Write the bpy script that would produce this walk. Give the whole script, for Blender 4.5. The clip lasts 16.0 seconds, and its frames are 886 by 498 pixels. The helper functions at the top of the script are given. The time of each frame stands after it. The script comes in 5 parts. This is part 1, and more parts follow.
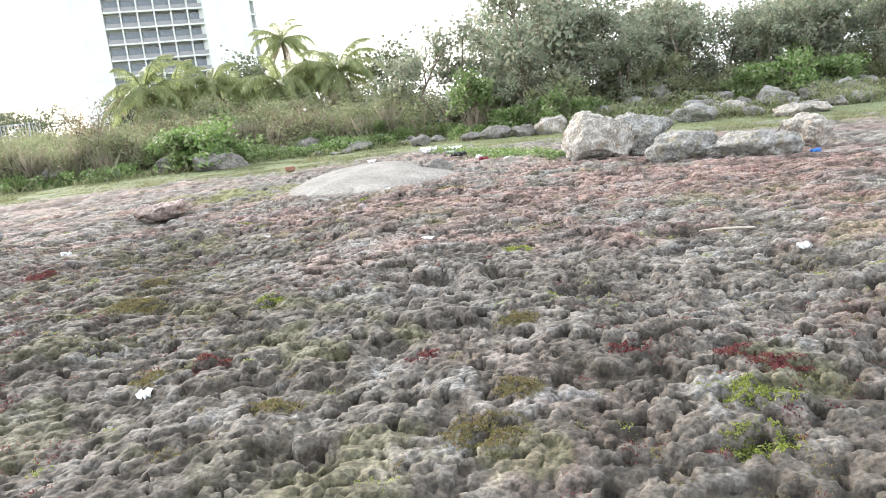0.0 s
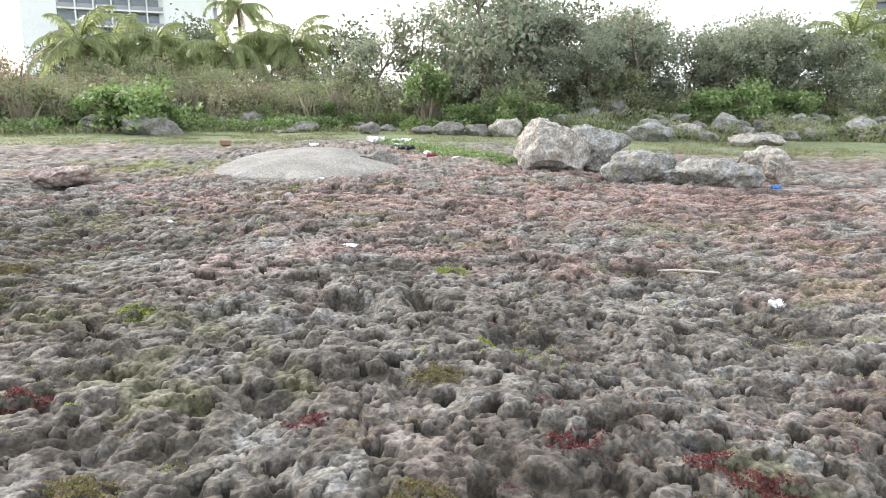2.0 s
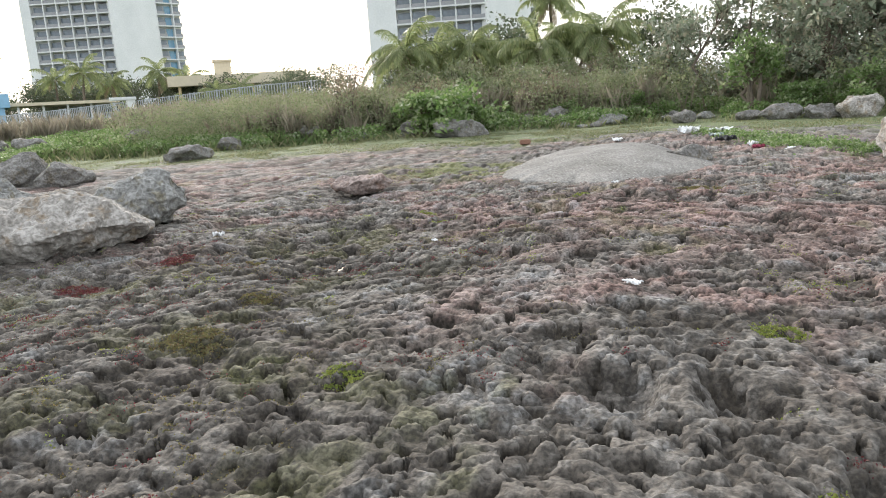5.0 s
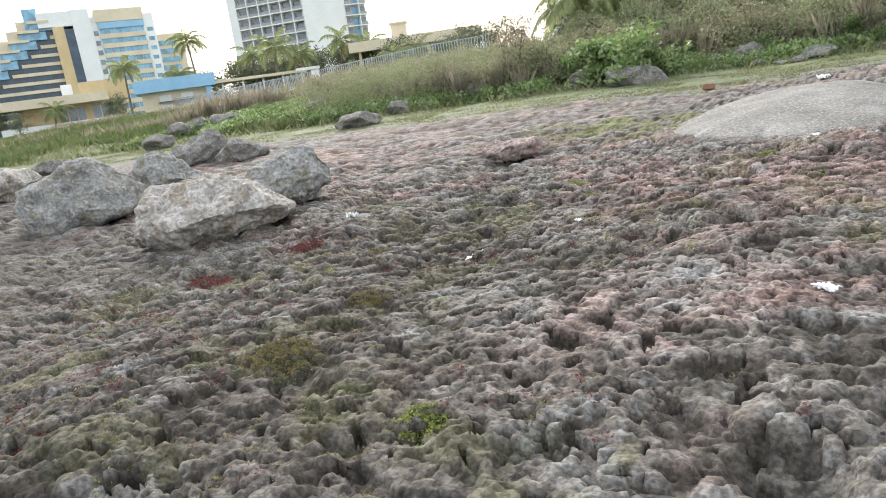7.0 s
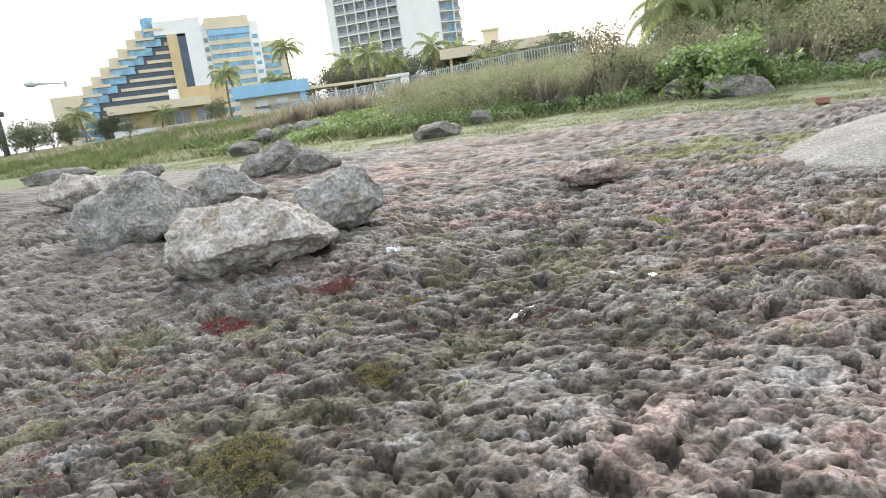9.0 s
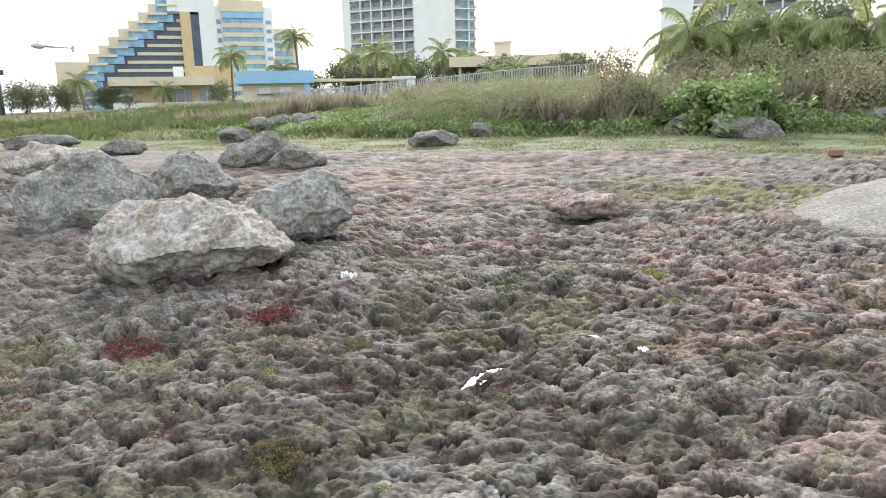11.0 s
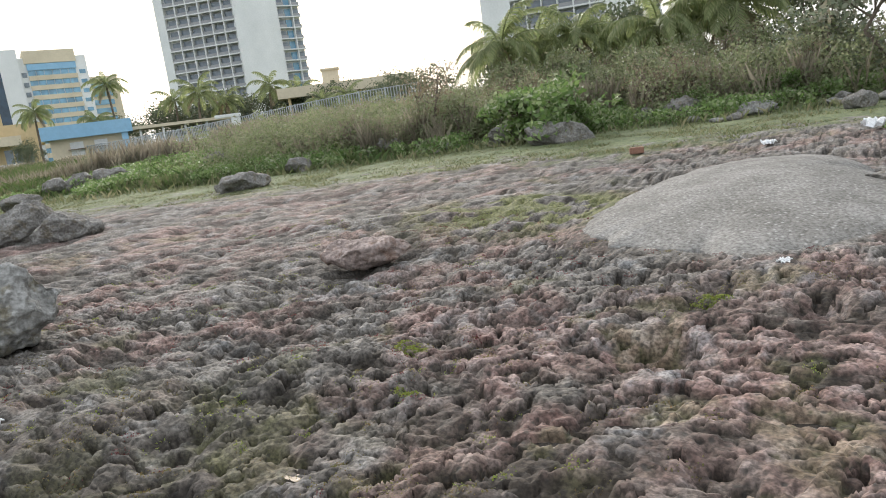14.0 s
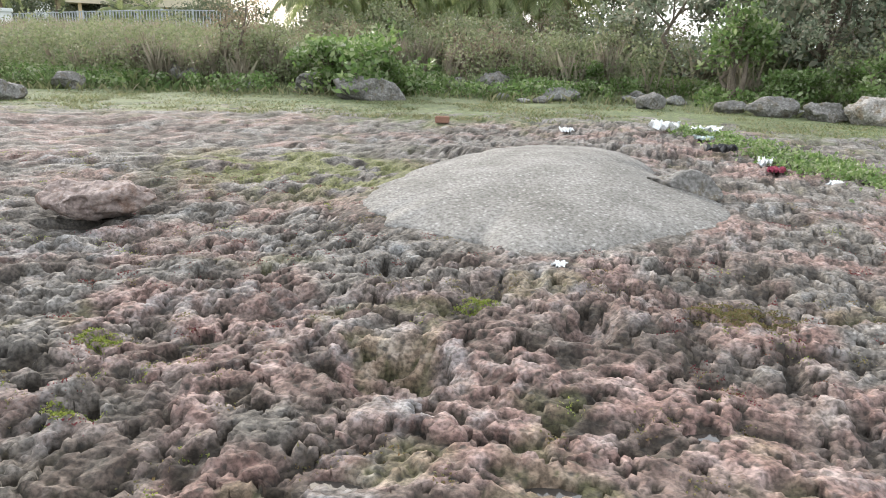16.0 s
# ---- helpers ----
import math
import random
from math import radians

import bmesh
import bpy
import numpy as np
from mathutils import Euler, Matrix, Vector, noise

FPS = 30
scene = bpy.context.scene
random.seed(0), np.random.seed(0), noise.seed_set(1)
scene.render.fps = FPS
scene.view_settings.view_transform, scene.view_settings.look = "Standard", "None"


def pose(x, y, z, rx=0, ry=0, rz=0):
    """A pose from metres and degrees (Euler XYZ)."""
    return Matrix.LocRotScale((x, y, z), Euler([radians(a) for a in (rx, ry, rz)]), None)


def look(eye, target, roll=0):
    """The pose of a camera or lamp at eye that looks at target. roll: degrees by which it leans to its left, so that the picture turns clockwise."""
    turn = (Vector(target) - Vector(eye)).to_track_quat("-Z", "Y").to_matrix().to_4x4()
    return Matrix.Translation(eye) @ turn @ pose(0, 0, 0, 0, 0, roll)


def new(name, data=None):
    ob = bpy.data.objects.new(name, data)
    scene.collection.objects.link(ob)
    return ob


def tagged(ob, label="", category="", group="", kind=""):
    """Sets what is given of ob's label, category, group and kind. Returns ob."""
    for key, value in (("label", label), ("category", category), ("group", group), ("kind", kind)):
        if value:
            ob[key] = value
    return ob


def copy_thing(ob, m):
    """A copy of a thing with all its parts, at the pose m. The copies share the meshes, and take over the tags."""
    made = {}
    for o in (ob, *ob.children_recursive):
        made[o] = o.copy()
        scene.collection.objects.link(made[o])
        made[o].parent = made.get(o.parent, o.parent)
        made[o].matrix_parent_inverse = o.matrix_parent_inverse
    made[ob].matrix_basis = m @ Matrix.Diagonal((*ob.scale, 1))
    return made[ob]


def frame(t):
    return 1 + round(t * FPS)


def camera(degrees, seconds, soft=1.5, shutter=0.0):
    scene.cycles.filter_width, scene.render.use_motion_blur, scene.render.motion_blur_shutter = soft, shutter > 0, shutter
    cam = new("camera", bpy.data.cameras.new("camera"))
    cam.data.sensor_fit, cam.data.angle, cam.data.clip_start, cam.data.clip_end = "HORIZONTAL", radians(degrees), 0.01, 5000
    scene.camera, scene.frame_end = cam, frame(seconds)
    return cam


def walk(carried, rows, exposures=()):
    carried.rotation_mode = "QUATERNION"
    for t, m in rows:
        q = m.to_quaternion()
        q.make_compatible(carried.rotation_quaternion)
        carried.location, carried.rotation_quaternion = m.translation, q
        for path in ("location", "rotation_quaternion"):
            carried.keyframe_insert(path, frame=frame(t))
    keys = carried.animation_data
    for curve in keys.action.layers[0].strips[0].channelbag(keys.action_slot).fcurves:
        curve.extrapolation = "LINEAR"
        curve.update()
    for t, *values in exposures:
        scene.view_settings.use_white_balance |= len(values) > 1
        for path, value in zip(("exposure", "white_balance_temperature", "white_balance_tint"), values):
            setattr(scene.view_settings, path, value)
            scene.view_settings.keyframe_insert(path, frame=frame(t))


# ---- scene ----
cam = camera(65.1, 16.0, 1.0)
METRES, EYE, TILT, LEAN, TURN = 8.6, 1.5, 0.0, 0.0, 0.0
ROWS = [
    (0.0, 0.0, 0.0, 0.0, -1.15, -10.51, 6.2),
    (0.5, 0.0029, 0.0399, 0.0033, -2.26, -11.85, 3.92),
    (1.0, 0.0084, 0.0659, 0.0007, -1.33, -12.08, 2.34),
    (1.5, 0.0117, 0.092, 0.0043, -2.05, -12.38, 0.95),
    (2.0, 0.0224, 0.1208, 0.0027, -4.65, -11.37, -0.33),
    (2.5, 0.0334, 0.1424, 0.007, -5.7, -9.29, -0.3),
    (3.0, 0.037, 0.1618, 0.0118, -4.73, -7.53, -0.87),
    (3.5, 0.041, 0.1918, 0.0058, 0.17, -7.38, 0.72),
    (4.0, 0.044, 0.2303, 0.0101, 5.62, -8.28, 2.18),
    (4.5, 0.039, 0.2687, 0.0074, 13.56, -9.68, 2.72),
    (5.0, 0.0401, 0.303, 0.0047, 20.46, -11.26, 3.74),
    (7.5, 0.0396, 0.4473, 0.0128, 36.28, -13.25, 8.84),
    (8.0, 0.0318, 0.4796, 0.0104, 37.88, -12.26, 9.42),
    (8.5, 0.0182, 0.5127, 0.0182, 40.7, -12.15, 9.18),
    (11.0, -0.0522, 0.6385, 0.0223, 42.95, -11.57, 1.39),
    (11.5, -0.0577, 0.6699, 0.0159, 41.63, -11.15, 0.47),
    (12.0, -0.0687, 0.7155, 0.0283, 41.09, -10.63, 2.14),
    (12.5, -0.0609, 0.7521, 0.0241, 40.21, -10.18, 4.75),
    (13.0, -0.0537, 0.7953, 0.031, 38.09, -9.04, 6.85),
    (13.5, -0.0502, 0.8158, 0.0367, 35.18, -9.03, 7.96),
    (14.0, -0.0433, 0.8404, 0.0311, 30.47, -10.74, 7.63),
    (14.5, -0.0415, 0.8713, 0.0299, 25.76, -11.88, 5.75),
    (15.0, -0.048, 0.8894, 0.0303, 23.12, -13.39, 2.39),
    (15.5, -0.0493, 0.9187, 0.0224, 20.51, -14.53, 0.41),
    (16.0, -0.0463, 0.9537, 0.0255, 16.44, -15.23, -1.61),
]
walk(cam, [(t, pose(0, 0, EYE, TILT, LEAN, TURN) @ pose(METRES * x, METRES * y, METRES * z, 90 + pitch, roll, yaw)) for t, x, y, z, yaw, pitch, roll in ROWS],
     [(0.0, 1.7), (1.0, 1.6), (2.0, 1.5), (3.0, 1.25), (4.0, 0.95), (5.0, 0.95), (8.0, 1.25), (11.0, 1.2), (12.5, 1.05), (13.5, 0.97), (14.0, 0.68), (15.0, 1.0), (16.0, 1.15)])

# ---- world and sun: bright hazy overcast, the sun low behind it, ahead and to the left ----
SUN_BEARING, SUN_UP = 40.0, 26.0
world = bpy.data.worlds.new("overcast_sky")
scene.world = world
world.use_nodes = True
wn = world.node_tree
wbg = wn.nodes["Background"]
wbg.inputs["Strength"].default_value = 0.11
wsky = wn.nodes.new("ShaderNodeTexSky")
wsky.sky_type = "NISHITA"
wsky.sun_disc = False
wsky.sun_elevation = radians(SUN_UP)
wsky.sun_rotation = radians(-SUN_BEARING)
wsky.dust_density = 6.0
wsky.air_density = 1.2
wmix = wn.nodes.new("ShaderNodeMix")
wmix.data_type = "RGBA"
wmix.inputs[0].default_value = 0.66
wmix.inputs[7].default_value = (9.3, 9.75, 10.4, 1)
wn.links.new(wsky.outputs[0], wmix.inputs[6])
wn.links.new(wmix.outputs[2], wbg.inputs["Color"])
sun_data = bpy.data.lights.new("hazy_sun", "SUN")
sun_data.energy, sun_data.angle, sun_data.color = 1.5, radians(12), (1.0, 0.96, 0.92)
sun = new("hazy_sun", sun_data)
sb, se = radians(SUN_BEARING), radians(SUN_UP)
sun.matrix_world = look((0, 0, 60), (60 * math.sin(sb) * math.cos(se), -60 * math.cos(sb) * math.cos(se), 60 - 60 * math.sin(se)))


# ---- mesh helpers ----
def np_mesh(name, verts, faces, smooth=True):
    """A mesh from arrays: verts (n, 3), faces (m, k)."""
    verts, faces = np.asarray(verts, np.float32), np.asarray(faces, np.int32)
    me = bpy.data.meshes.new(name)
    k = faces.shape[1]
    me.vertices.add(len(verts))
    me.vertices.foreach_set("co", verts.ravel())
    me.loops.add(faces.size)
    me.loops.foreach_set("vertex_index", faces.ravel())
    me.polygons.add(len(faces))
    me.polygons.foreach_set("loop_start", np.arange(0, faces.size, k, dtype=np.int32))
    me.polygons.foreach_set("loop_total", np.full(len(faces), k, np.int32))
    me.update(calc_edges=True)
    me.validate()
    if smooth:
        me.polygons.foreach_set("use_smooth", np.ones(len(me.polygons), bool))
    return me


def bm_mesh(name, bm, smooth=False):
    me = bpy.data.meshes.new(name)
    bm.to_mesh(me)
    bm.free()
    if smooth:
        me.polygons.foreach_set("use_smooth", np.ones(len(me.polygons), bool))
    return me


def thing(name, me, material, label="", category="", group="", kind="", at=None):
    ob = new(name, me)
    if material is not None and me is not None and not me.materials:
        me.materials.append(material)
    if at is not None:
        ob.matrix_basis = at
    return tagged(ob, label, category, group, kind)


def part(name, me, material, parent, label="", at=None):
    if isinstance(me, bmesh.types.BMesh):
        me = bm_mesh(name, me)
    ob = new(name, me)
    if not me.materials:
        me.materials.append(material)
    ob.parent = parent
    if at is not None:
        ob.matrix_basis = at
    if label:
        ob["label"] = label
    return ob


def box_bm(x0, x1, y0, y1, z0, z1, bevel=0.0):
    bm = bmesh.new()
    bmesh.ops.create_cube(bm, size=1)
    for v in bm.verts:
        v.co = ((x0, x1)[v.co.x > 0], (y0, y1)[v.co.y > 0], (z0, z1)[v.co.z > 0])
    if bevel:
        bmesh.ops.bevel(bm, geom=bm.edges[:], offset=bevel, segments=2, affect="EDGES")
    return bm


def box(name, x0, x1, y0, y1, z0, z1, material, parent, label="", bevel=0.0):
    return part(name, bm_mesh(name, box_bm(x0, x1, y0, y1, z0, z1, bevel)), material, parent, label)


def prism_bm(points, z0, z1):
    """An upright prism on a plan of points, counter-clockwise."""
    bm = bmesh.new()
    low = [bm.verts.new((x, y, z0)) for x, y in points]
    top = [bm.verts.new((x, y, z1)) for x, y in points]
    bm.faces.new(top)
    bm.faces.new(low[::-1])
    n = len(points)
    for i in range(n):
        bm.faces.new((low[i], low[(i + 1) % n], top[(i + 1) % n], top[i]))
    return bm


def tube(points, radii, sides=7):
    """Verts and quads of a tapered tube along points."""
    verts, faces = [], []
    pts = [Vector(p) for p in points]
    for i, p in enumerate(pts):
        d = (pts[min(i + 1, len(pts) - 1)] - pts[max(i - 1, 0)]).normalized()
        a = d.orthogonal().normalized()
        b = d.cross(a)
        for s in range(sides):
            w = 2 * math.pi * s / sides
            verts.append(p + float(radii[i]) * (math.cos(w) * a + math.sin(w) * b))
    for i in range(len(pts) - 1):
        for s in range(sides):
            u = (s + 1) % sides
            faces.append((i * sides + s, i * sides + u, (i + 1) * sides + u, (i + 1) * sides + s))
    return verts, faces


def joined(pieces):
    """Several (verts, faces) as one."""
    verts, faces, n = [], [], 0
    for v, f in pieces:
        verts.append(np.asarray(v, float).reshape(-1, 3))
        faces.append(np.asarray(f, int) + n)
        n += len(v)
    return np.concatenate(verts), np.concatenate(faces)


# ---- noise on arrays ----
def hashed(ix, iy, seed):
    h = (ix.astype(np.int64) * 374761393 + iy.astype(np.int64) * 668265263 + seed * 974634541) & 0xFFFFFFFF
    h = ((h ^ (h >> 13)) * 1274126177) & 0xFFFFFFFF
    h = ((h ^ (h >> 16)) * 2246822519) & 0xFFFFFFFF
    return ((h ^ (h >> 15)) & 0xFFFFFF) / float(0xFFFFFF)


def vnoise(x, y, seed):
    ix, iy = np.floor(x), np.floor(y)
    fx, fy = x - ix, y - iy
    fx, fy = fx * fx * (3 - 2 * fx), fy * fy * (3 - 2 * fy)
    a, b = hashed(ix, iy, seed), hashed(ix + 1, iy, seed)
    c, d = hashed(ix, iy + 1, seed), hashed(ix + 1, iy + 1, seed)
    return (a + (b - a) * fx) * (1 - fy) + (c + (d - c) * fx) * fy


def fbm(x, y, seed, octaves=4, gain=0.5):
    total, amp, norm = 0.0, 1.0, 0.0
    for o in range(octaves):
        total = total + amp * vnoise(x * 2.03 ** o + 17.3 * o, y * 2.03 ** o - 9.1 * o, seed + o)
        norm += amp
        amp *= gain
    return total / norm


def scallops(x, y, cell, seed):
    """Bowls that meet in sharp ridges: 0 at a bowl's bottom, about 1 on the ridges."""
    gx, gy = x / cell, y / cell
    ix, iy = np.floor(gx), np.floor(gy)
    near1 = np.full_like(gx, 9.0)
    for dx in (-1, 0, 1):
        for dy in (-1, 0, 1):
            cx, cy = ix + dx, iy + dy
            d = (gx - cx - hashed(cx, cy, seed)) ** 2 + (gy - cy - hashed(cx, cy, seed + 1)) ** 2
            near1 = np.minimum(near1, d / (0.35 + 0.65 * hashed(cx, cy, seed + 2)))
    return np.minimum(near1, 1.0)


def pits(x, y, cell, seed, share, r0, r1, power=2.6):
    """Steep-sided round hollows on a jittered lattice, as deep as they are wide at most, in metres."""
    gx, gy = x / cell, y / cell
    ix, iy = np.floor(gx), np.floor(gy)
    out = np.zeros_like(x)
    for dx in (-1, 0, 1):
        for dy in (-1, 0, 1):
            cx, cy = ix + dx, iy + dy
            px, py = cx + hashed(cx, cy, seed), cy + hashed(cx, cy, seed + 1)
            r = r0 + (r1 - r0) * hashed(cx, cy, seed + 2) ** 1.5
            on = hashed(cx, cy, seed + 3) < share
            q = np.clip(1 - (np.hypot(gx - px, gy - py) / r) ** power, 0, 1)
            out = np.maximum(out, np.where(on, q * r * cell * (0.5 + 0.5 * hashed(cx, cy, seed + 4)), 0))
    return out


def sstep(a, b, v):
    q = np.clip((np.asarray(v, float) - a) / (b - a), 0, 1)
    return q * q * (3 - 2 * q)


def veg_edge(x):
    return np.interp(x, [-120, -40, -29, -23, -16, -8, 0, 4.6, 8, 12, 25, 120], [14, 20, 23, 24.5, 26.5, 29, 30, 27.5, 25.5, 25, 23, 10])


def lie(x, y):
    """The lie of the land without its roughness."""
    x, y = np.asarray(x, float), np.asarray(y, float)
    s = y - veg_edge(x)
    bank = np.clip(s, 0, None)
    steep = np.where(x > 3, 0.16, 0.085)
    dip = 0.09 * np.exp(-(((x + 2.95) / 0.7) ** 2 + ((y - 8.4) / 1.0) ** 2))
    return 0.021 * np.clip(y, -6, 40) - dip + 2.3 * (1 - np.exp(-bank * steep / 2.3))


def height_at(x, y):
    return float(lie(x, y))


# ---- materials ----
def material(name, rough=0.85, metal=0.0):
    m = bpy.data.materials.new(name)
    m.use_nodes = True
    b = m.node_tree.nodes["Principled BSDF"]
    b.inputs["Roughness"].default_value = rough
    b.inputs["Metallic"].default_value = metal
    return m, m.node_tree, b


def node_noise(nt, scale, detail=4.0, rough=0.55, coords="Object"):
    tc = nt.nodes.new("ShaderNodeTexCoord")
    n = nt.nodes.new("ShaderNodeTexNoise")
    n.inputs["Scale"].default_value, n.inputs["Detail"].default_value, n.inputs["Roughness"].default_value = scale, detail, rough
    nt.links.new(tc.outputs[coords], n.inputs["Vector"])
    return n.outputs["Fac"]


def pitted(nt, scale, feature="SMOOTH_F1"):
    """Small round pits."""
    tc = nt.nodes.new("ShaderNodeTexCoord")
    v = nt.nodes.new("ShaderNodeTexVoronoi")
    v.feature = feature
    v.inputs["Scale"].default_value = scale
    nt.links.new(tc.outputs["Object"], v.inputs["Vector"])
    return v.outputs["Distance"]


def ramp(nt, fac, stops):
    r = nt.nodes.new("ShaderNodeValToRGB")
    el = r.color_ramp.elements
    while len(el) < len(stops):
        el.new(0.5)
    for e, (p, c) in zip(el, stops):
        e.position, e.color = p, (*c, 1)
    nt.links.new(fac, r.inputs[0])
    return r.outputs[0]


def mixed(nt, fac, a, b, mode="MIX"):
    m = nt.nodes.new("ShaderNodeMix")
    m.data_type, m.blend_type = "RGBA", mode
    for sock, v in ((m.inputs[0], fac), (m.inputs[6], a), (m.inputs[7], b)):
        if isinstance(v, (int, float)):
            sock.default_value = v
        elif isinstance(v, tuple):
            sock.default_value = (*v, 1)
        else:
            nt.links.new(v, sock)
    return m.outputs[2]


def bumped(nt, b, fac, strength, distance):
    n = nt.nodes.new("ShaderNodeBump")
    n.inputs["Strength"].default_value, n.inputs["Distance"].default_value = strength, distance
    nt.links.new(fac, n.inputs["Height"])
    prior = b.inputs["Normal"].links
    if prior:
        nt.links.new(prior[0].from_socket, n.inputs["Normal"])
    nt.links.new(n.outputs[0], b.inputs["Normal"])


def attribute(nt, name):
    a = nt.nodes.new("ShaderNodeAttribute")
    a.attribute_name = name
    return a.outputs["Fac"]


def mottled(name, dark, light, scale=3.0, fine=40.0, rough=0.85, bump=0.3, dist=0.01, metal=0.0, coords="Object", grit=0.3):
    m, nt, b = material(name, rough, metal)
    big = node_noise(nt, scale, 5, 0.6, coords)
    col = ramp(nt, big, [(0.3, dark), (0.7, light)])
    small = node_noise(nt, fine, 3, 0.6, coords)
    g0, g1 = (1 - 1.25 * grit,) * 3, (1 + 0.85 * grit,) * 3
    grain = ramp(nt, small, [(0.3, g0), (0.7, g1)])
    nt.links.new(mixed(nt, 1.0, col, grain, "MULTIPLY"), b.inputs["Base Color"])
    if bump:
        bumped(nt, b, small, bump, dist)
    return m


def leafy(name, colours, rough=0.5, through_light=0.5):
    """Leaves of many tones, one to a leaf, that let some light through."""
    m, nt, b = material(name, rough)
    g = nt.nodes.new("ShaderNodeNewGeometry")
    n = len(colours)
    col = ramp(nt, g.outputs["Random Per Island"], [(i / max(1, n - 1), c) for i, c in enumerate(colours)])
    patch = ramp(nt, node_noise(nt, 0.6, 3), [(0.3, (0.75, 0.75, 0.75)), (0.7, (1.2, 1.2, 1.2))])
    col = mixed(nt, 1.0, col, patch, "MULTIPLY")
    nt.links.new(col, b.inputs["Base Color"])
    t = nt.nodes.new("ShaderNodeBsdfTranslucent")
    nt.links.new(col, t.inputs["Color"])
    mix = nt.nodes.new("ShaderNodeMixShader")
    mix.inputs[0].default_value = through_light
    nt.links.new(b.outputs[0], mix.inputs[1])
    nt.links.new(t.outputs[0], mix.inputs[2])
    nt.links.new(mix.outputs[0], nt.nodes["Material Output"].inputs["Surface"])
    return m


def rock_ground_material():
    m, nt, b = material("pitted_limestone", 0.9)
    big = node_noise(nt, 0.9, 5, 0.6)
    mid = node_noise(nt, 6.5, 5, 0.6)
    fine = node_noise(nt, 42.0, 3, 0.55)
    grey = ramp(nt, mid, [(0.30, (0.075, 0.069, 0.06)), (0.48, (0.145, 0.136, 0.121)), (0.68, (0.26, 0.25, 0.232))])
    pinks = ramp(nt, mid, [(0.30, (0.12, 0.058, 0.046)), (0.48, (0.215, 0.127, 0.108)), (0.68, (0.32, 0.228, 0.205))])
    col = mixed(nt, attribute(nt, "pink"), grey, pinks)
    algae = ramp(nt, mid, [(0.30, (0.036, 0.03, 0.024)), (0.48, (0.08, 0.07, 0.058)), (0.68, (0.155, 0.145, 0.13))])
    col = mixed(nt, attribute(nt, "algae"), col, algae)
    pale = ramp(nt, node_noise(nt, 1.7, 6, 0.72), [(0.54, (0, 0, 0)), (0.66, (0.65, 0.65, 0.65))])
    col = mixed(nt, pale, col, (0.24, 0.248, 0.25))
    # dark tone of damp soil, also painted into pits as their shade
    soil_and_shade = ramp(nt, mid, [(0.3, (0.018, 0.015, 0.011)), (0.7, (0.055, 0.044, 0.031))])
    col = mixed(nt, attribute(nt, "soil_and_shade"), col, soil_and_shade)
    film = ramp(nt, mid, [(0.3, (0.075, 0.085, 0.025)), (0.7, (0.165, 0.172, 0.06))])
    col = mixed(nt, attribute(nt, "film"), col, film)
    grass = ramp(nt, mid, [(0.3, (0.055, 0.085, 0.025)), (0.7, (0.15, 0.185, 0.07))])
    col = mixed(nt, attribute(nt, "grass"), col, grass)
    stain = ramp(nt, big, [(0.3, (0.76, 0.74, 0.72)), (0.7, (1.14, 1.14, 1.14))])
    grain = ramp(nt, fine, [(0.37, (0.55, 0.54, 0.52)), (0.5, (1.0, 1.0, 1.0)), (0.61, (1.42, 1.42, 1.42))])
    col = mixed(nt, 1.0, mixed(nt, 1.0, col, stain, "MULTIPLY"), grain, "MULTIPLY")
    # pores coloured black: algae, plus painted shade of holes too small to model
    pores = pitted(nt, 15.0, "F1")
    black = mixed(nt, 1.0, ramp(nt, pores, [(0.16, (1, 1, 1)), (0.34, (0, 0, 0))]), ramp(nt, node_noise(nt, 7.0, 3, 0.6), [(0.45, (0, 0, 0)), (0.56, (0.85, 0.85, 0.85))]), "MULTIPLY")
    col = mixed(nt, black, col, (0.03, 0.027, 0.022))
    nt.links.new(col, b.inputs["Base Color"])
    bumped(nt, b, pores, 0.6, 0.02)
    bumped(nt, b, node_noise(nt, 32.0, 2, 0.5), 0.6, 0.015)
    return m


def boulder_material(name, dark, light, blotch):
    m, nt, b = material(name, 0.92)
    base = ramp(nt, node_noise(nt, 3.4, 6, 0.68), [(0.3, dark), (0.65, light)])
    spots = ramp(nt, node_noise(nt, 4.5, 6, 0.7), [(0.52, (0, 0, 0)), (0.62, (1, 1, 1))])
    col = mixed(nt, spots, base, blotch)
    fine = node_noise(nt, 22.0, 3, 0.55)
    col = mixed(nt, 1.0, col, ramp(nt, fine, [(0.36, (0.66, 0.65, 0.63)), (0.5, (1.0, 1.0, 1.0)), (0.64, (1.3, 1.3, 1.3))]), "MULTIPLY")
    lichen = ramp(nt, node_noise(nt, 11.0, 4, 0.7), [(0.59, (0, 0, 0)), (0.64, (0.7, 0.7, 0.7))])
    col = mixed(nt, lichen, col, tuple(min(0.6, 1.25 * c) for c in light))
    nt.links.new(col, b.inputs["Base Color"])
    bumped(nt, b, node_noise(nt, 9.0, 5, 0.65), 0.8, 0.06)
    bumped(nt, b, pitted(nt, 24.0), 0.5, 0.02)
    return m


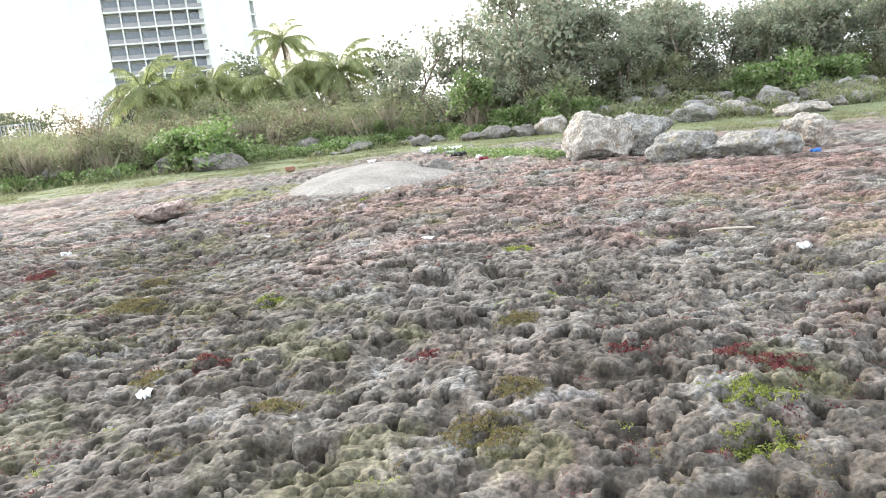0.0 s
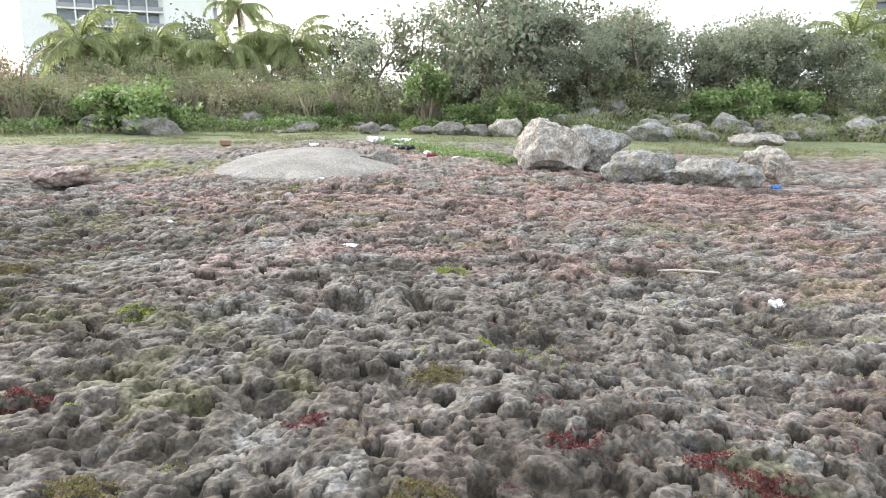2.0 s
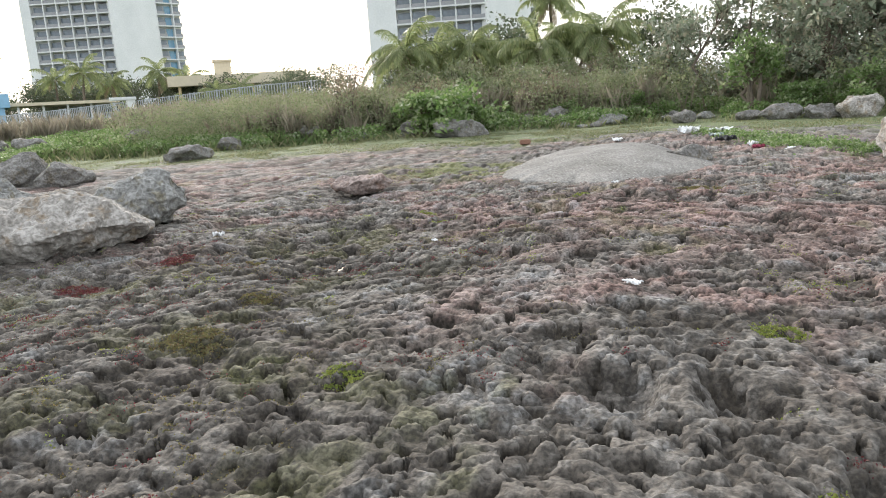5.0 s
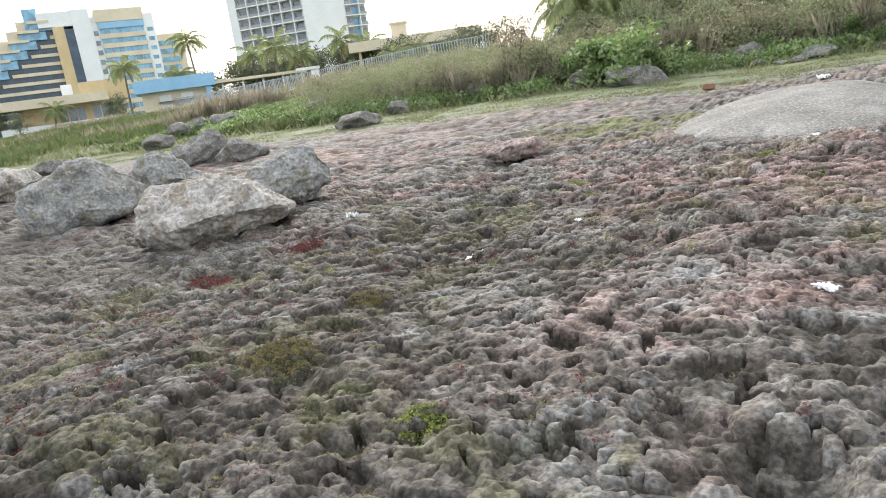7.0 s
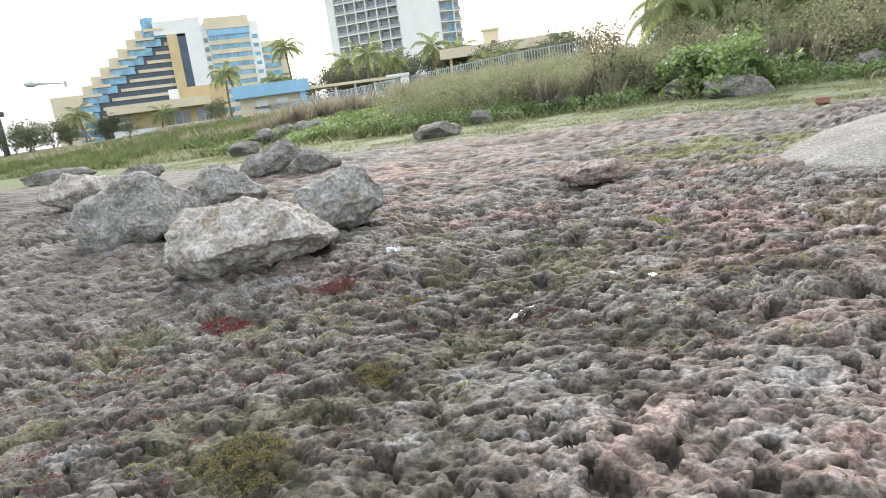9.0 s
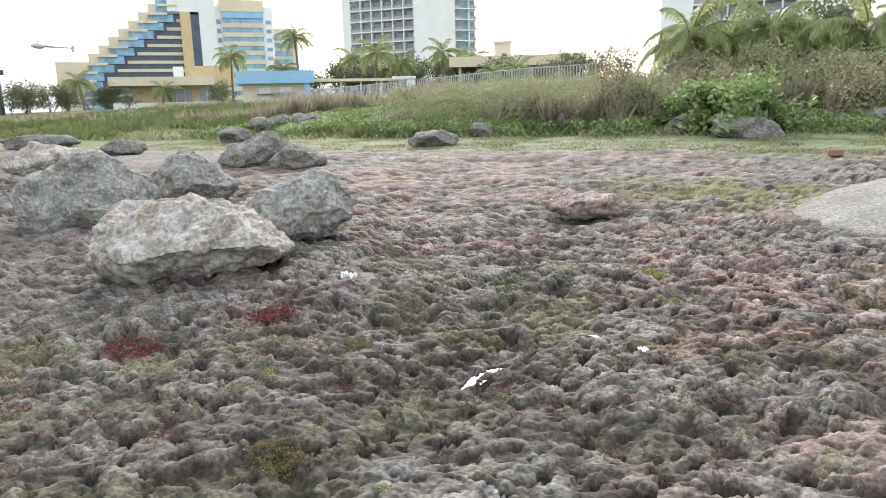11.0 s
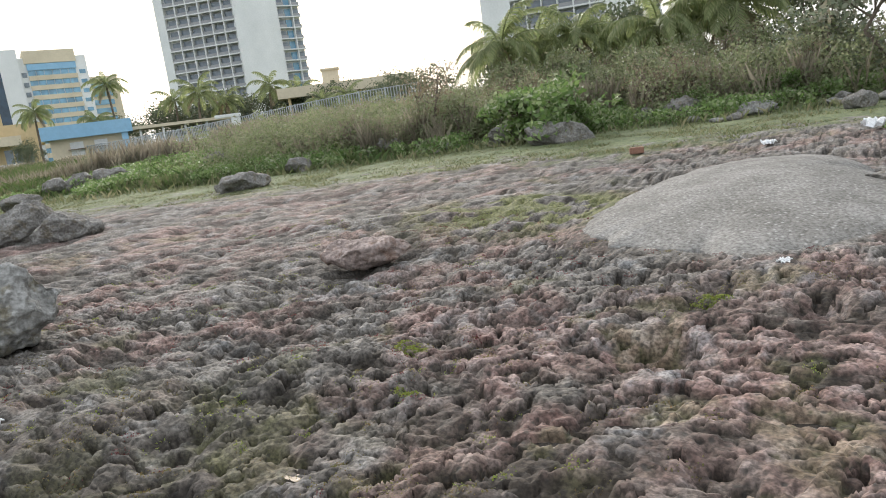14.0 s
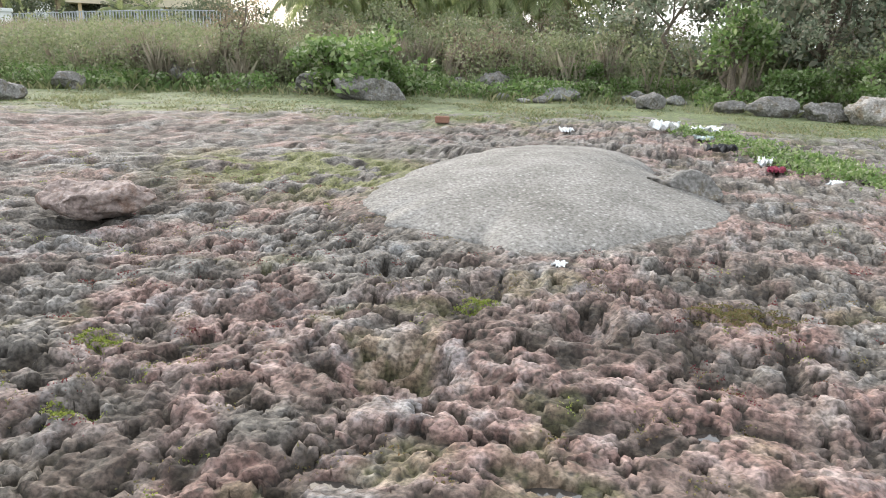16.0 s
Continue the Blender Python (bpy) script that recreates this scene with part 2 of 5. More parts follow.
def aggregate_concrete():
    """Weathered concrete whose pale pebbles show at the surface."""
    m, nt, b = material("grey_concrete", 0.95)
    col = ramp(nt, node_noise(nt, 1.4, 5, 0.6), [(0.3, (0.13, 0.124, 0.11)), (0.5, (0.19, 0.182, 0.166)), (0.7, (0.26, 0.25, 0.232))])
    stones = pitted(nt, 16.0, "F1")
    col = mixed(nt, ramp(nt, stones, [(0.12, (0.75, 0.75, 0.75)), (0.30, (0, 0, 0))]), col, (0.36, 0.35, 0.33))
    grain = node_noise(nt, 30.0, 3, 0.6)
    col = mixed(nt, 1.0, col, ramp(nt, grain, [(0.36, (0.62, 0.61, 0.59)), (0.5, (1, 1, 1)), (0.64, (1.3, 1.3, 1.3))]), "MULTIPLY")
    nt.links.new(col, b.inputs["Base Color"])
    bumped(nt, b, grain, 0.7, 0.02)
    return m


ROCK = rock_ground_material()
BOULDER_GREY = boulder_material("grey_boulder", (0.12, 0.118, 0.108), (0.32, 0.318, 0.30), (0.20, 0.182, 0.135))
BOULDER_PALE = boulder_material("pale_boulder", (0.16, 0.145, 0.122), (0.43, 0.405, 0.37), (0.25, 0.20, 0.145))
BOULDER_PINK = boulder_material("pinkish_boulder", (0.17, 0.125, 0.108), (0.38, 0.315, 0.285), (0.24, 0.165, 0.13))
BOULDER_DARK = boulder_material("weathered_boulder", (0.085, 0.08, 0.07), (0.26, 0.25, 0.232), (0.14, 0.122, 0.092))
CONCRETE = aggregate_concrete()
WHITE_WALL = mottled("white_render", (0.66, 0.68, 0.67), (0.78, 0.79, 0.78), 0.15, 3, 0.8, 0, grit=0.06)
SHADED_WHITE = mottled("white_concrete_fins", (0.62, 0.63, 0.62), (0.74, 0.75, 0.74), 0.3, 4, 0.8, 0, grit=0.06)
CREAM = mottled("cream_render", (0.55, 0.48, 0.35), (0.68, 0.60, 0.45), 0.2, 3, 0.8, 0, grit=0.06)
YELLOW = mottled("yellow_render", (0.52, 0.40, 0.22), (0.62, 0.49, 0.29), 0.3, 3, 0.8, 0, grit=0.06)
SKY_BLUE = mottled("sky_blue_paint", (0.22, 0.42, 0.60), (0.30, 0.52, 0.70), 0.3, 3, 0.6, 0, grit=0.06)
BALCONY_IN = mottled("balcony_interior", (0.27, 0.275, 0.28), (0.38, 0.385, 0.39), 0.5, 4, 0.8, 0, grit=0.06)
RAIL = mottled("galvanised_railing", (0.38, 0.41, 0.43), (0.5, 0.53, 0.55), 2, 20, 0.5, 0, 0.01, 0.4)
DARK_METAL = mottled("dark_metal", (0.05, 0.055, 0.06), (0.09, 0.095, 0.1), 2, 20, 0.5, 0)
BARK = mottled("grey_brown_bark", (0.11, 0.085, 0.06), (0.24, 0.20, 0.155), 3, 30, 0.9, 0.5, 0.01)
LEAF_SEAGRAPE = leafy("broad_leaves", [(0.177, 0.217, 0.146), (0.244, 0.294, 0.198), (0.315, 0.356, 0.254), (0.369, 0.374, 0.283), (0.31, 0.28, 0.2)], 0.45)
LEAF_SCRUB = leafy("scrub_leaves", [(0.186, 0.229, 0.111), (0.252, 0.293, 0.149), (0.3, 0.319, 0.177), (0.324, 0.3, 0.203)])
LEAF_GARDEN = leafy("garden_leaves", [(0.075, 0.10, 0.055), (0.11, 0.14, 0.075), (0.15, 0.175, 0.10), (0.19, 0.19, 0.12)])
LEAF_BRIGHT = leafy("bright_leaves", [(0.118, 0.195, 0.057), (0.17, 0.269, 0.081), (0.245, 0.333, 0.124), (0.4, 0.43, 0.28)], 0.45)
LEAF_PALM = leafy("palm_leaflets", [(0.186, 0.232, 0.095), (0.278, 0.324, 0.14), (0.381, 0.393, 0.198)], 0.45, 0.6)
LEAF_DRY = leafy("dry_leaves", [(0.254, 0.195, 0.137), (0.356, 0.286, 0.204), (0.255, 0.244, 0.138)], 0.8)
GRASS_DRY = leafy("dry_grass", [(0.248, 0.207, 0.154), (0.319, 0.279, 0.21), (0.382, 0.341, 0.26), (0.222, 0.214, 0.133)], 0.8)
GRASS_GREEN = leafy("green_grass", [(0.12, 0.155, 0.061), (0.174, 0.193, 0.089), (0.232, 0.232, 0.124), (0.313, 0.283, 0.174)], 0.7)
GRASS_LUSH = leafy("lush_grass", [(0.075, 0.128, 0.034), (0.112, 0.165, 0.053), (0.15, 0.184, 0.075), (0.21, 0.195, 0.112)], 0.7)
SUCCULENT_GREEN = leafy("green_succulent", [(0.16, 0.22, 0.04), (0.24, 0.30, 0.06), (0.30, 0.30, 0.08)], 0.5)
SUCCULENT_RED = leafy("red_succulent", [(0.10, 0.022, 0.03), (0.17, 0.04, 0.05), (0.17, 0.08, 0.045)], 0.5)
SUCCULENT_OLIVE = leafy("olive_succulent", [(0.12, 0.12, 0.045), (0.19, 0.18, 0.075), (0.2, 0.13, 0.065)], 0.6)


def glass_material(name, colour, rough=0.12):
    m, nt, b = material(name, rough)
    col = ramp(nt, node_noise(nt, 0.35, 3), [(0.35, tuple(c * 0.7 for c in colour)), (0.65, tuple(c * 1.3 for c in colour))])
    nt.links.new(col, b.inputs["Base Color"])
    b.inputs["Specular IOR Level"].default_value = 0.6
    return m


GLASS_BLUE = glass_material("blue_tinted_glass", (0.16, 0.33, 0.46))
GLASS_NAVY = glass_material("dark_blue_glass", (0.02, 0.05, 0.085))
GLASS_DARK = glass_material("dark_window_glass", (0.19, 0.225, 0.26))
WATER, wnt, wb = material("still_water", 0.04)
wb.inputs["Base Color"].default_value = (0.05, 0.045, 0.04, 1)
wb.inputs["Specular IOR Level"].default_value = 0.9
bumped(wnt, wb, node_noise(wnt, 9, 2), 0.04, 0.01)
LITTER_WHITE = mottled("white_plastic", (0.72, 0.73, 0.72), (0.85, 0.86, 0.86), 8, 60, 0.5, 0.2, 0.005)
LITTER_BLUE = mottled("blue_plastic", (0.03, 0.14, 0.45), (0.05, 0.22, 0.6), 8, 60, 0.4, 0.2, 0.005)
DARK_PLASTIC = mottled("black_plastic", (0.02, 0.02, 0.022), (0.05, 0.05, 0.052), 8, 60, 0.35, 0.2, 0.005)
RED_CLOTH = mottled("red_cloth", (0.22, 0.03, 0.06), (0.34, 0.06, 0.1), 8, 60, 0.9, 0.2, 0.005)
PALE_PLASTIC = mottled("pale_plastic", (0.40, 0.48, 0.47), (0.52, 0.6, 0.58), 8, 60, 0.5, 0.2, 0.005)
BRICK_RED = mottled("red_clay", (0.24, 0.125, 0.085), (0.32, 0.175, 0.12), 8, 50, 0.9, 0.4, 0.005)
DRIFTWOOD = mottled("bleached_wood", (0.36, 0.31, 0.25), (0.52, 0.47, 0.40), 6, 70, 0.85, 0.4, 0.004)


# ---- ground: one sheet, fine where the walk passes ----
def spaced(lo, hi, fine, mid, mid_lo, mid_hi, far, grow=1.018):
    """Coordinates with a fine stretch, a middling one round it and ever wider steps out to the horizon."""
    def outward(start, limit):
        out, p, step = [], start, fine
        while p < far:
            step = min(step * grow, mid) if p < limit else step * 1.2
            p += step
            out.append(p)
        return out
    core = list(np.arange(lo, hi, fine))
    return np.array([-v for v in outward(-lo, -mid_lo)][::-1] + core + outward(hi, mid_hi))


# hollows along the way: x, y, radius, depth
HOLLOWS = [(1.12, 4.32, 0.10, 0.14), (1.8, 4.4, 0.15, 0.15), (-0.05, 5.95, 0.22, 0.13), (-2.68, 10.37, 0.12, 0.12), (-3.7, 9.5, 0.22, 0.08),
           (-1.49, 11.2, 0.32, 0.14), (-0.6, 11.9, 0.2, 0.12), (1.0, 5.12, 0.24, 0.10), (-0.9, 9.2, 0.28, 0.12), (0.45, 5.9, 0.2, 0.12),
           (-3.25, 10.6, 0.12, 0.13), (-5.35, 12.9, 0.55, 0.09), (2.3, 3.6, 0.12, 0.13), (-2.1, 12.6, 0.2, 0.09), (-3.2, 9.05, 0.14, 0.11)]
# small rain pools: x, y, half length, half width, turn
POOLS = [(-3.0, 8.53, 0.22, 0.04, 100), (0.0, 11.0, 0.11, 0.05, 20), (-0.63, 10.4, 0.12, 0.055, 10), (-1.35, 10.2, 0.10, 0.05, 0), (-1.64, 9.95, 0.10, 0.055, 5),
         (-0.1, 12.47, 0.09, 0.05, 40), (0.08, 11.45, 0.10, 0.04, 30), (-2.75, 9.42, 0.05, 0.025, 0)]
SLAB_C = (-1.35, 16.0)
SLAB_EDGE = [(-3.05, 14.5), (-3.15, 15.6), (-3.05, 16.7), (-2.8, 17.5), (-2.45, 18.6), (-1.75, 19.2), (-0.95, 19.15), (-0.45, 18.4), (-0.3, 17.2), (0.15, 16.2),
             (0.5, 15.35), (0.33, 14.83), (-0.02, 14.45), (-0.5, 13.85), (-0.9, 13.4), (-1.13, 13.25), (-1.55, 13.4), (-2.05, 13.65), (-2.6, 13.95)]


def slab_radius(angle):
    p = np.array(SLAB_EDGE) - np.array(SLAB_C)
    a, r = np.arctan2(p[:, 1], p[:, 0]), np.hypot(p[:, 0], p[:, 1])
    o = np.argsort(a)
    return np.interp(angle, a[o], r[o], period=2 * math.pi)


def ground_surface(x, y):
    """Height of the ground, and how far it is pink rock, damp soil with shade painted into pits, green film, grass and
    algae-darkened rock.
    """
    edge = veg_edge(x)
    s = y - edge + 2.0 * (fbm(x * 0.35, y * 0.35, 51) - 0.5)
    rough = 1 - sstep(-7.5, -3.0, s)
    left_flat = sstep(-13, -24, x) * sstep(10, 15, y)
    rough = rough * (1 - 0.75 * left_flat) * sstep(-4.5, -1.5, y)
    wx = x + 0.14 * (fbm(x * 2.6, y * 2.6, 11, 2) - 0.5) + 0.04 * (vnoise(x * 8, y * 8, 12) - 0.5)
    wy = y + 0.14 * (fbm(x * 2.6, y * 2.6, 13, 2) - 0.5) + 0.04 * (vnoise(x * 8, y * 8, 14) - 0.5)
    worn = sstep(0.45, 0.68, fbm(x * 0.55, y * 0.55, 21, 3))
    swell = 0.22 * (fbm(x * 0.32, y * 0.32, 1, 3) - 0.5) + 0.13 * (fbm(wx * 1.25, wy * 1.25, 2, 3) - 0.5)
    near = sstep(18, 14, y) * sstep(-10.5, -7, x) * sstep(8, 5, x)
    shelf = sstep(0.42, 0.50, fbm(wx * 2.6, wy * 2.6, 3, 3))
    lumps = sstep(0.36, 0.44, fbm(wx * 4.6, wy * 4.6, 3, 3))
    knob = sstep(0.33, 0.42, fbm(wx * 10, wy * 10, 8, 3))
    nick = near * sstep(0.32, 0.43, fbm(wx * 22, wy * 22, 9, 2))
    bowls = np.minimum(1, 1.6 * scallops(wx, wy, 0.15, 5))
    knobs = 0.032 * shelf + 0.042 * lumps + 0.030 * knob + 0.016 * nick + 0.012 * bowls - 0.105 + 0.045 * (fbm(wx * 4.0, wy * 4.0, 5, 3) - 0.5)
    knobs = knobs + near * 0.009 * (vnoise(wx * 30, wy * 30, 19) - 0.5)
    shafts = 1.8 * pits(wx, wy, 0.36, 46, 0.7, 0.10, 0.23, 8) + 3.0 * (0.4 + 0.6 * near) * pits(wx, wy, 0.15, 56, 0.6, 0.14, 0.31, 9)
    holes = shafts + 1.6 * near * pits(wx, wy, 0.07, 41, 0.4, 0.22, 0.38, 6)
    z = lie(x, y) + rough * (swell + (1 - 0.3 * worn) * (knobs - holes))
    z = z + (1 - rough) * 0.10 * (fbm(x * 0.8, y * 0.8, 6, 4) - 0.5) * (np.hypot(x, y) < 200)
    for hx, hy, r, depth in HOLLOWS:
        z = z - depth * sstep(r * 1.15, r * 0.45, np.hypot(wx - hx, wy - hy))
    for px, py, a, b, turn in POOLS:
        c, n = math.cos(radians(turn)), math.sin(radians(turn))
        u, v = (wx - px) * c + (wy - py) * n, -(wx - px) * n + (wy - py) * c
        q = np.hypot(u / a, v / b)
        z = np.where(q < 2.6, z + (np.minimum(z, lie(px, py) + 0.03) - z) * sstep(2.6, 1.5, q), z)
        z = np.where(q < 1.7, np.maximum(z, lie(px, py) + 0.004), z)
        z = z + (lie(px, py) - 0.045 - z) * sstep(1.2, 0.95, q)
    sd = np.hypot(x - SLAB_C[0], y - SLAB_C[1]) / slab_radius(np.arctan2(y - SLAB_C[1], x - SLAB_C[0]))
    z = z + 0.85 * (np.maximum(z, lie(x, y) + 0.03) - z) * sstep(1.22, 1.0, sd)
    z = z + (np.minimum(z, lie(x, y) - 0.05) - z) * sstep(1.0, 0.92, sd)
    n1, n2 = fbm(x * 0.7, y * 0.7, 61, 4), fbm(x * 2.3, y * 2.3, 65, 4)
    red_band = sstep(6.2, 8.5, y) * sstep(15, 12.5, y) * sstep(-3.0, 0.5, x) * sstep(9, 6, x)
    red_far = sstep(9, 12, y) * sstep(24, 16, y) * sstep(-20, -9, x) * sstep(-1, -5, x)
    pink = np.clip(0.72 * sstep(0.47, 0.64, 0.5 * n1 + 0.5 * n2 + 0.12 * red_band + 0.06 * red_far - 0.07 * sstep(6.5, 5, y)) + 0.03, 0, 1)
    channel = np.exp(-((x + 2.9 + 0.16 * (y - 5) + 0.8 * (n1 - 0.5)) / (1.25 + 0.1 * np.abs(y - 7))) ** 2) * sstep(1.5, 3.0, y) * sstep(11.0, 8.8, y)
    soil_and_shade = np.clip(0.95 * channel * sstep(0.32, 0.54, n2) + 0.75 * sstep(0.60, 0.70, fbm(x * 1.7, y * 1.7, 71)), 0, 0.9)
    # shade inside holes and between lumps, painted in with the dirt lining them
    silt_and_shade = 0.95 * sstep(0.008, 0.022, holes) + 0.6 * sstep(0.6, 0.2, lumps) + 0.5 * sstep(0.6, 0.2, knob) + 0.25 * sstep(0.5, 0.2, nick) * near
    soil_and_shade = np.clip(0.7 * soil_and_shade + silt_and_shade * rough, 0, 0.95)
    film = 0.3 * sstep(0.63, 0.68, fbm(x * 1.1 + 7, y * 1.1, 75)) * sstep(0.45, 0.6, n2)
    damp = np.exp(-(((x + 4.4) / 1.5) ** 2 + ((y - 16.2) / 1.0) ** 2))
    film = film + 0.2 * channel * sstep(0.54, 0.60, fbm(x * 2.0, y * 2.0, 77))
    film = np.clip(film + 2.2 * damp * sstep(0.42, 0.47, n2), 0, 0.93)
    strip = sstep(-8.0, -4.5, s + 4.5 * (n2 - 0.5)) * sstep(0.30, 0.46, n2 + 0.25 * sstep(-5, -2, s))
    algae = np.clip(0.75 * sstep(9.0, 5.0, y + 2.5 * (n1 - 0.5) + 0.35 * (x + 1)) + 0.9 * channel + 0.35 * sstep(0.5, 0.62, fbm(x * 0.9 + 4, y * 0.9, 79)), 0, 0.93) * rough
    return z, pink, soil_and_shade, film, np.clip(strip * 0.9, 0, 1), algae


gx = spaced(-3.4, 2.0, 0.0150, 0.16, -20, 14, 3000)
gy = spaced(2.6, 11.4, 0.0150, 0.16, -1.5, 28, 3000)
GX, GY = np.meshgrid(gx, gy)
gz, pink, soil_and_shade, film, grassy, algae = ground_surface(GX.ravel(), GY.ravel())
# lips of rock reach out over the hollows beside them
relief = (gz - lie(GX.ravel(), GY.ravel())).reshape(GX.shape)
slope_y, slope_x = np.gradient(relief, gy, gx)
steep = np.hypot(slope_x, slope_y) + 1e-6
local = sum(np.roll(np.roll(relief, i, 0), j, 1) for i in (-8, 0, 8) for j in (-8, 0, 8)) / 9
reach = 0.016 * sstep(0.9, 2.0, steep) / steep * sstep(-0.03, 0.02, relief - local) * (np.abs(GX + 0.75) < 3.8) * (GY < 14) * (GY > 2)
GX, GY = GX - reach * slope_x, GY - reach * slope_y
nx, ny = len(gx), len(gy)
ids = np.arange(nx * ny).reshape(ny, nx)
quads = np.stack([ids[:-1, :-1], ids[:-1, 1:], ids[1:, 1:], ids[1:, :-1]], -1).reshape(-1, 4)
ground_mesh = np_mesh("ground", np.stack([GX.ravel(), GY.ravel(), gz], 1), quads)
for key, values in (("pink", pink), ("soil_and_shade", soil_and_shade), ("film", film), ("grass", grassy), ("algae", algae)):
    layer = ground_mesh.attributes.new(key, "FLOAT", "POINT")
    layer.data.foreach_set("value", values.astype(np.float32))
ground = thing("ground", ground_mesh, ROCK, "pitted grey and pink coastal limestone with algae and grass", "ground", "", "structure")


def floor_at(x, y):
    """The ground's height there, roughness included."""
    z = ground_surface(np.atleast_1d(np.asarray(x, float)), np.atleast_1d(np.asarray(y, float)))[0]
    return z if np.ndim(x) else float(z[0])


# concrete slab, a low dome poured over the rock
def concrete_slab():
    rings, around = 40, 300
    ang = np.linspace(-math.pi, math.pi, around, endpoint=False)
    rad = slab_radius(ang)
    rad = (np.roll(rad, 1) + 2 * rad + np.roll(rad, -1)) / 4 * (1 + 0.16 * (fbm(np.cos(ang) * 9 + 9, np.sin(ang) * 9 + 9, 81, 4, 0.65) - 0.5))
    verts = [(SLAB_C[0], SLAB_C[1], 0)]
    for i in range(1, rings + 1):
        for a, r in zip(ang, rad):
            f = (i / rings) ** 0.8
            verts.append((SLAB_C[0] + f * r * math.cos(a), SLAB_C[1] + f * r * math.sin(a), f))
    v = np.array(verts)
    f = v[:, 2].copy()
    dome = 0.24 * (1 - f ** 2.0) * sstep(0.7, -0.9, v[:, 0]) * np.exp(-((v[:, 1] - 17.2) / 3.4) ** 2) + 0.10 - 0.09 * f ** 8
    v[:, 2] = lie(v[:, 0], v[:, 1]) + dome + 0.03 * (fbm(v[:, 0] * 1.5, v[:, 1] * 1.5, 83) - 0.5)
    skirt = v[-around:].copy()
    skirt[:, 2] -= 0.22
    v = np.concatenate([v, skirt])
    faces = []
    for i in range(rings):
        for k in range(around):
            a, b = 1 + i * around + k, 1 + i * around + (k + 1) % around
            faces.append((a, a + around, b + around, b))
    me = np_mesh("concrete_slab", v, faces)
    bm = bmesh.new()
    bm.from_mesh(me)
    bm.verts.ensure_lookup_table()
    for k in range(around):
        bm.faces.new((bm.verts[0], bm.verts[1 + k], bm.verts[1 + (k + 1) % around])).smooth = True
    bmesh.ops.recalc_face_normals(bm, faces=bm.faces[:])
    bm.to_mesh(me)
    bm.free()
    return thing("concrete_slab", me, CONCRETE, "low domed slab of rough grey concrete poured over the rock", "slab")


concrete_slab()


# ---- boulders ----
def boulder(x, y, w, h, deep, skew, mat, label, seed, detail=4, group="boulders", cuts=9, flat=0.0, turn=0.0):
    """A boulder whose near foot is at x, y: w wide, h high, deep times as deep as wide; skew leans its top sideways."""
    rng = random.Random(seed)
    bm = bmesh.new()
    bmesh.ops.create_icosphere(bm, subdivisions=detail, radius=1)
    planes = []
    for _ in range(cuts):
        n = Vector((rng.uniform(-1, 1), rng.uniform(-1, 1), rng.uniform(-0.5, 1))).normalized()
        planes.append((n, rng.uniform(0.58, 0.88)))
    off = Vector((seed * 7.13, seed * 3.7, seed * 1.9))
    for v in bm.verts:
        p = v.co.copy()
        p *= 1 + 0.25 * noise.noise(p * 1.2 + off)
        for n, d in planes:
            over = p.dot(n) - d
            if over > 0:
                p -= n * over * 0.96
        v.co = p
    lo = Vector([min(v.co[i] for v in bm.verts) for i in range(3)])
    hi = Vector([max(v.co[i] for v in bm.verts) for i in range(3)])
    d = w * deep
    for v in bm.verts:
        q = [(v.co[i] - lo[i]) / (hi[i] - lo[i]) for i in range(3)]
        zz = q[2] * 1.16 - 0.16
        if flat and zz > 1 - flat:
            zz = 1 - flat + (zz - 1 + flat) * 0.35
        v.co = ((q[0] - 0.5) * w + skew * w * (zz - 0.3), (q[1] - 0.5) * d, zz * h)
    bm.normal_update()
    amp = min(1.0, w / 1.2)
    for v in bm.verts:
        p = v.co + off
        k = 0.07 * noise.fractal(p * 2.2, 0.8, 2.1, 3) - 0.11 * (abs(noise.noise(p * 3.6)) - 0.2) - 0.055 * (abs(noise.noise(p * 9.0)) - 0.2) + 0.012 * noise.noise(p * 22.0)
        v.co = v.co + v.normal * k * amp
    me = bm_mesh("boulder", bm, True)
    out = Vector((x + 0.2, y - 4, 0)).normalized()
    cx, cy = x + out.x * d * 0.42, y + out.y * d * 0.42
    rz = math.degrees(math.atan2(-out.x, out.y)) + turn
    return thing("boulder", me, mat, label, "boulder", group, "", pose(cx, cy, height_at(cx, cy) - 0.02, 0, 0, rz))


PALE, GREY, WORN = BOULDER_PALE, BOULDER_GREY, BOULDER_DARK
L_PALE, L_GREY, L_WORN = "pale weathered limestone boulder lying on the rock", "grey ribbed limestone boulder lying on the rock", "dark weathered boulder at the foot of the scrub"
